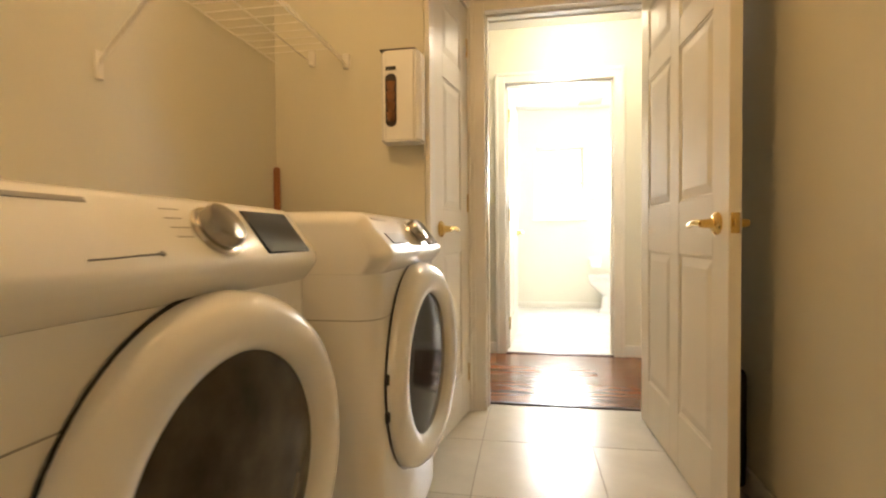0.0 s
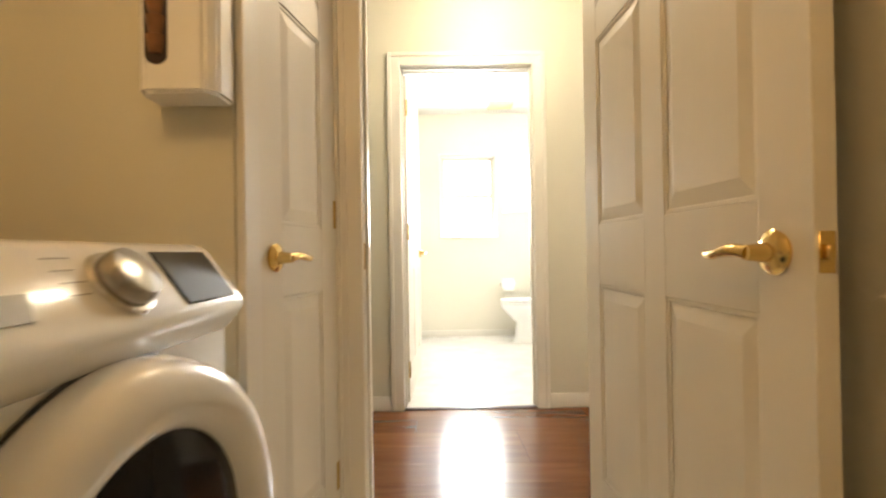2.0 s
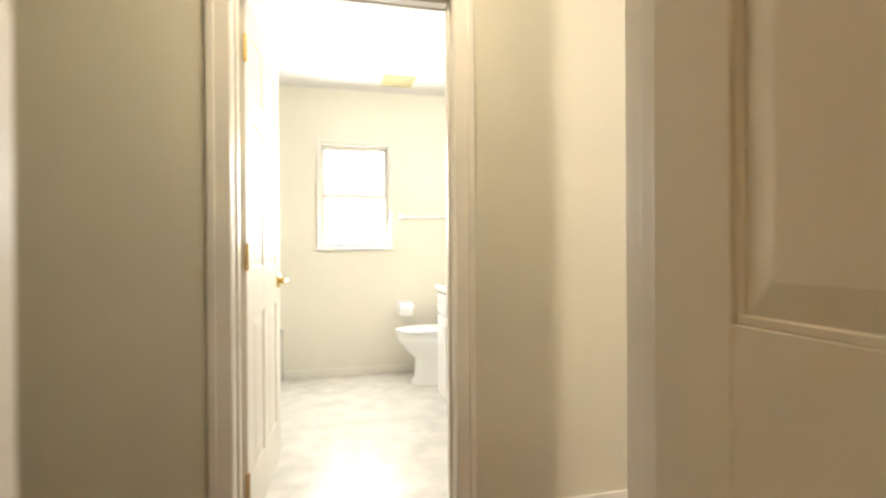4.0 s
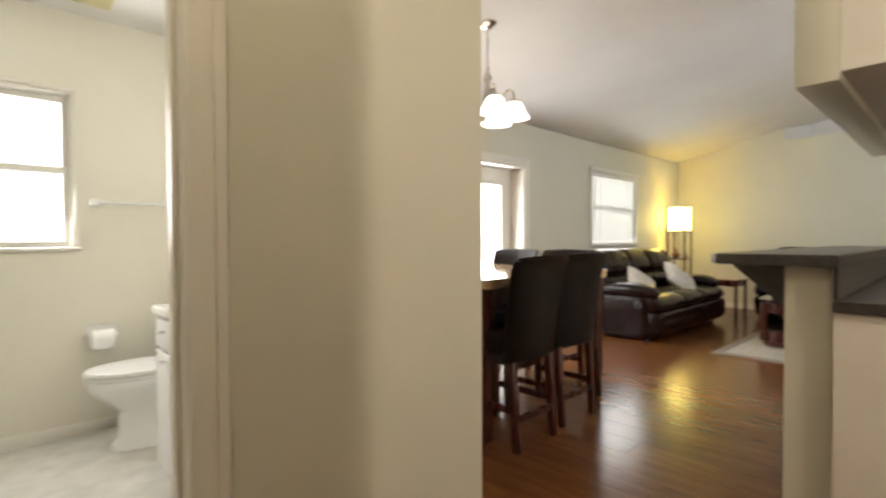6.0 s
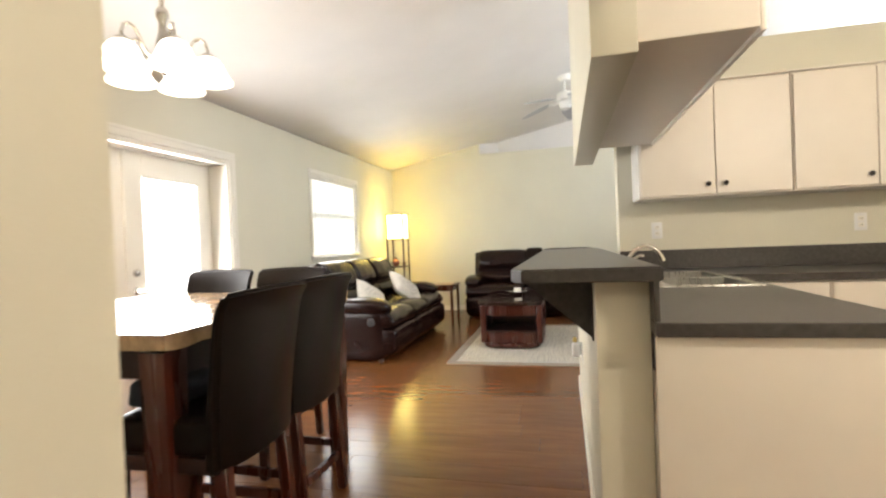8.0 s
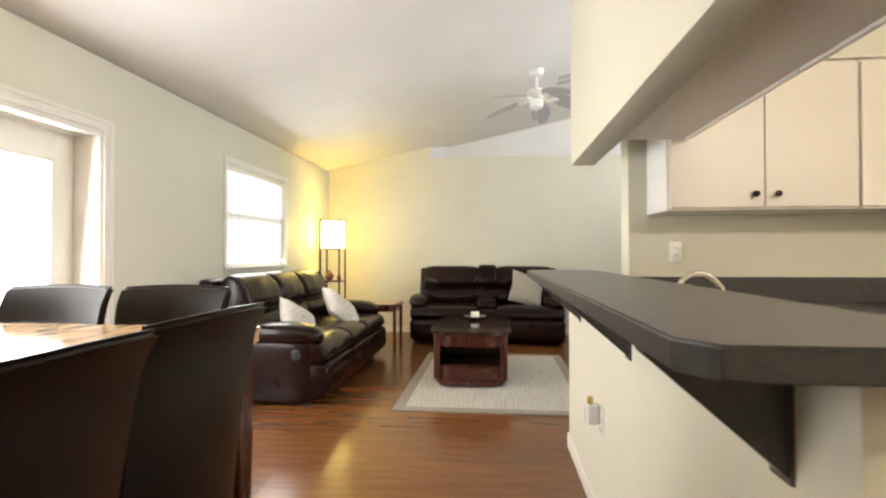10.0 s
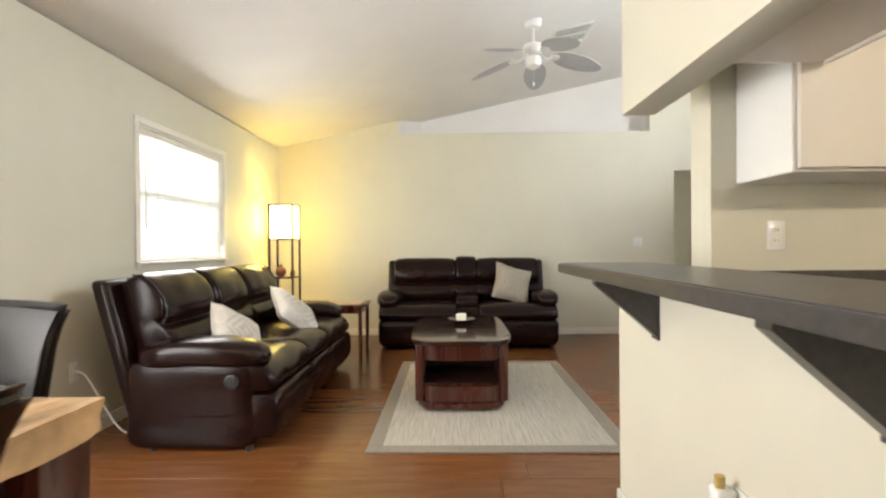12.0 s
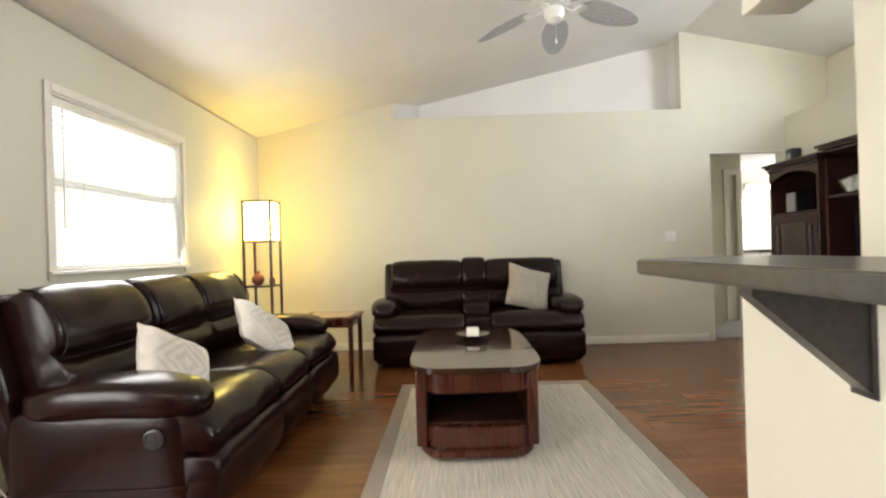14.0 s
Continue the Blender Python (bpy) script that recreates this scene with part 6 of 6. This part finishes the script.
boxed("neck", (-0.04, 0.04, -0.015, 0.015, 0.015, 0.08), M_BLACK, tv, 0.003)
M_FOIL = mat("silver_foil", (0.55, 0.55, 0.56), 0.25, metal=0.9, var=0.2, scale=18, bump=1.0, bscale=25)
bm = bmesh.new()
bm_cushion(bm, 7.92, 8.44, 0.64, 0.89, 1.499, 1.64, 5, 14, 0.03, 4.0)
solid("foil_tray", bm, M_FOIL, "crumpled silver foil package on the shelf", "foil package")
for x, z, y in ((9.08, 1.881, 0.80), (7.98, 1.951, 0.80)):
    sk2 = thing("loudspeaker", "small black speaker on the entertainment center", "loudspeaker", pose(x, y, z), "small speakers")
    boxed("body", (-0.05, 0.05, -0.05, 0.05, 0.0, 0.15), M_BLACK, sk2, 0.012, "", 3)
    bm = bmesh.new()
    bm_lathe(bm, [(0.034, 0.0), (0.034, 0.004), (0.02, 0.002), (0, 0.004)], 20, Matrix.Translation((0, 0.05, 0.07)) @ Matrix.Rotation(radians(-90), 4, "X"))
    part("cone", bm, M_GREYPL, sk2)
boxed_sp = thing("bookshelf_speaker", "dark grey speaker inside the arched shelf", "loudspeaker", pose(9.02, 0.80, 1.386))
boxed("body", (-0.07, 0.07, -0.08, 0.08, 0.0, 0.2), M_BLACK, boxed_sp, 0.006)
boxed("grille", (-0.06, 0.06, 0.08, 0.088, 0.01, 0.19), M_GREYPL, boxed_sp, 0.003)

# ---------- room beyond the end doorway ----------
wall("wall_beyond_north", "x", 1.33, 1.45, 9.78, 13.6, 0, 2.44)
wall("wall_beyond_east", "y", 13.6, 13.72, -2.6, 1.45, 0, 2.44, [(-1.42, -0.90, 0.95, 1.95)])
# The unseen south opening is invented to go with the next room's added lamp.
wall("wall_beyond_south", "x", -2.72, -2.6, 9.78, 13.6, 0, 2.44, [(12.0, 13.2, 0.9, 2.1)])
wall("wall_beyond_west", "y", 9.661, 9.779, -2.6, -0.12, 0, 2.44)
wall("wall_beyond_stub", "y", 10.6, 10.72, 0.70, 1.33, 0, 2.44)
wall("wall_beyond_mid", "y", 11.0, 11.12, 0.20, 1.33, 0, 2.44, [(0.272, 0.381, -0.01, 2.05)])
casing("trim_beyond_door", "y", 11.0, -1, 0.272, 0.381, 2.05)
backdrop("backdrop_far", -2.4, 0.2, 14.4, 0.2, 3.0, "x")
# Glow behind the invented south opening; no such window is seen.
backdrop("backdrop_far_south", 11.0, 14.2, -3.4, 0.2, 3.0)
fw = thing("window_far", "white framed bright window in the next room", "window", kind="structure")
bm = bmesh.new()
for lo, hi, z0, z1 in ((-1.44, -1.40, 0.93, 1.97), (-0.92, -0.88, 0.93, 1.97), (-1.40, -0.92, 0.93, 0.97), (-1.40, -0.92, 1.93, 1.97), (-1.40, -0.92, 1.44, 1.47)):
    bm_box(bm, 13.585, 13.66, lo, hi, z0, z1, 0.003, 1)
part("window_frame", bm, M_TRIM, fw)
bm = bmesh.new()
bm_box(bm, 9.78, 13.72, -2.72, 1.45, 2.44, 2.50)
solid("ceiling_beyond", bm, M_CEIL, "white flat ceiling of the next room", "ceiling", kind="structure", smooth=False)
bm = bmesh.new()
bm_box(bm, 9.78, 13.6, -2.6, 1.45, -0.05, 0.008)
solid("carpet_beyond", bm, M_CARPET, "grey carpet in the next room", "carpet", kind="structure", smooth=False)
bm = bmesh.new()
bm_box(bm, 11.06, 11.10, 0.272, 0.381, 0.012, 2.04, 0.003, 1)
solid("door_beyond", bm, M_DOOR, "white door leaf in the next room", "door", kind="structure")
vb = thing("wall_light_bar", "lit bathroom light bar above a mirror", "light bar", pose(13.6, -1.72, 2.14))
boxed("bar", (-0.05, 0.0, -0.34, 0.34, -0.05, 0.05), M_CHROME, vb, 0.005)
for k in range(4):
    bm = bmesh.new()
    bmesh.ops.create_uvsphere(bm, u_segments=14, v_segments=8, radius=0.05, matrix=Matrix.Translation((-0.09, -0.26 + 0.173 * k, 0)))
    part("globe", bm, M_SHADE, vb, "lit globe bulb")
bm = bmesh.new()
bm_box(bm, 13.05, 13.599, -2.4, -1.3, 0.90, 0.95, 0.005)
solid("granite_top", bm, M_COUNTER, "dark speckled vanity top in the next room", "countertop")
bm = bmesh.new()
bm_box(bm, 13.08, 13.599, -2.38, -1.32, 0.008, 0.90, 0.005)
solid("white_cabinet", bm, M_WHITE, "white vanity cabinet in the next room", "vanity")

# ---------- lamps out of view ----------
lf = thing("ceiling_lamp", "round flush ceiling lamp in the laundry room", "ceiling lamp", pose(-0.05, 0.85, 2.44))
bm = bmesh.new()
bm_lathe(bm, [(0.16, 0.0), (0.16, -0.02), (0.15, -0.025), (0, -0.025)], 30)
part("base", bm, M_BRASS, lf)
# Lamp base invented to go with the added hall light.
hf = thing("ceiling_lamp", "unseen round flush lamp added in the hall", "ceiling lamp", pose(0.8, 3.5, 2.44))
bm = bmesh.new()
bm_lathe(bm, [(0.14, 0.0), (0.14, -0.02), (0.13, -0.025), (0, -0.025)], 30)
part("base", bm, M_BRASS, hf)
kf = thing("ceiling_lamp", "round pendant lamp hanging over the kitchen", "ceiling lamp", pose(2.05, 1.55, 0))
bm = bmesh.new()
bm_cyl(bm, (0, 0, 2.50), (0, 0, vault(1.55)), 0.012, n=10)
bm_lathe(bm, [(0.02, 2.51), (0.12, 2.49), (0.13, 2.46), (0.12, 2.465), (0.02, 2.48)], 26)
part("stem", bm, M_CHROME, kf)

# ---------- floors ----------
rnd = random.Random(4)


def plank_mesh(w, l, along_y):
    bm = bmesh.new()
    x, y = (w, l) if along_y else (l, w)
    bm_box(bm, 0.0006, x - 0.0006, 0.0006, y - 0.0006, -0.004, 0.0, 0.0008, 1)
    return mesh_of("plank", bm, M_PLANK if along_y else M_PLANKX)


M_PLANKX = wood("laminate_plank_across", (0.135, 0.048, 0.015), (0.195, 0.076, 0.026), 0.21, 3.2, (0.8, 6, 1), 0.1, 0.15)
M_PLANKX.node_tree.nodes["Principled BSDF"].inputs["Specular IOR Level"].default_value = 0.29
fl = thing("floor_living", "brown laminate floor of living and dining room", "floor", kind="structure")
PW, PL = 0.19, 1.22
full = plank_mesh(PW, PL, True)
x = 1.335
bulk = bmesh.new()
while x < 9.78:
    y = 0.0 - rnd.random() * PL
    while y < 6.6:
        y0, y1 = max(y, -0.1), min(y + PL, 6.59)
        if y1 - y0 > 0.02:
            if x < 4.6 and y1 < 3.3:
                bm_box(bulk, x + 0.0006, x + PW - 0.0006, y0 + 0.0006, y1 - 0.0006, -0.004, 0.0)
            else:
                if y1 - y0 > PL - 1e-4:
                    me = full
                else:
                    me = plank_mesh(PW, y1 - y0, True)
                p = new("plank", me)
                p.parent = fl
                p.location = (x, y0, 0)
        y += PL
    x += PW
tagged(part("kitchen_planks", bulk, M_PLANK, fl, smooth=False), kind="stuff")
fh = thing("floor_hall", "brown laminate floor boards of the hall", "floor", kind="structure")
y = 2.956
while y < 4.07:
    w = min(PW, 4.075 - y)
    x = -1.5 - rnd.random() * 0.9
    while x < 1.334:
        x0, x1 = max(x, -1.5), min(x + PL, 1.334)
        if x1 - x0 > 0.02:
            p = new("plank", plank_mesh(w, x1 - x0, False))
            p.parent = fh
            p.location = (x0, y, 0)
        x += PL
    y += PW
lt = thing("floor_laundry", "cream ceramic tile floor of the laundry room", "floor", kind="structure")
bm = bmesh.new()
bm_box(bm, -0.6, 1.3, -1.0, 2.93, -0.003, -0.0015)
part("grout_bed", bm, M_GROUT, lt, smooth=False)
TS = 0.463
bm = bmesh.new()
bm_box(bm, 0.002, TS - 0.002, 0.002, TS - 0.002, -0.002, 0.0, 0.0009, 1)
tile = mesh_of("tile", bm, M_TILE)
for i in range(-2, 3):
    for j in range(-8, 1):
        x0, y0 = 0.265 + TS * i, 2.46 + TS * j
        p = new("tile", tile)
        p.parent = lt
        p.location = (x0, y0, 0)
bm = bmesh.new()
bm_box(bm, -0.48, 1.83, 4.10, 6.53, -0.004, 0.002)
solid("floor_bath", bm, M_VINYL, "mottled grey-beige vinyl bathroom floor", "floor", kind="structure", smooth=False)
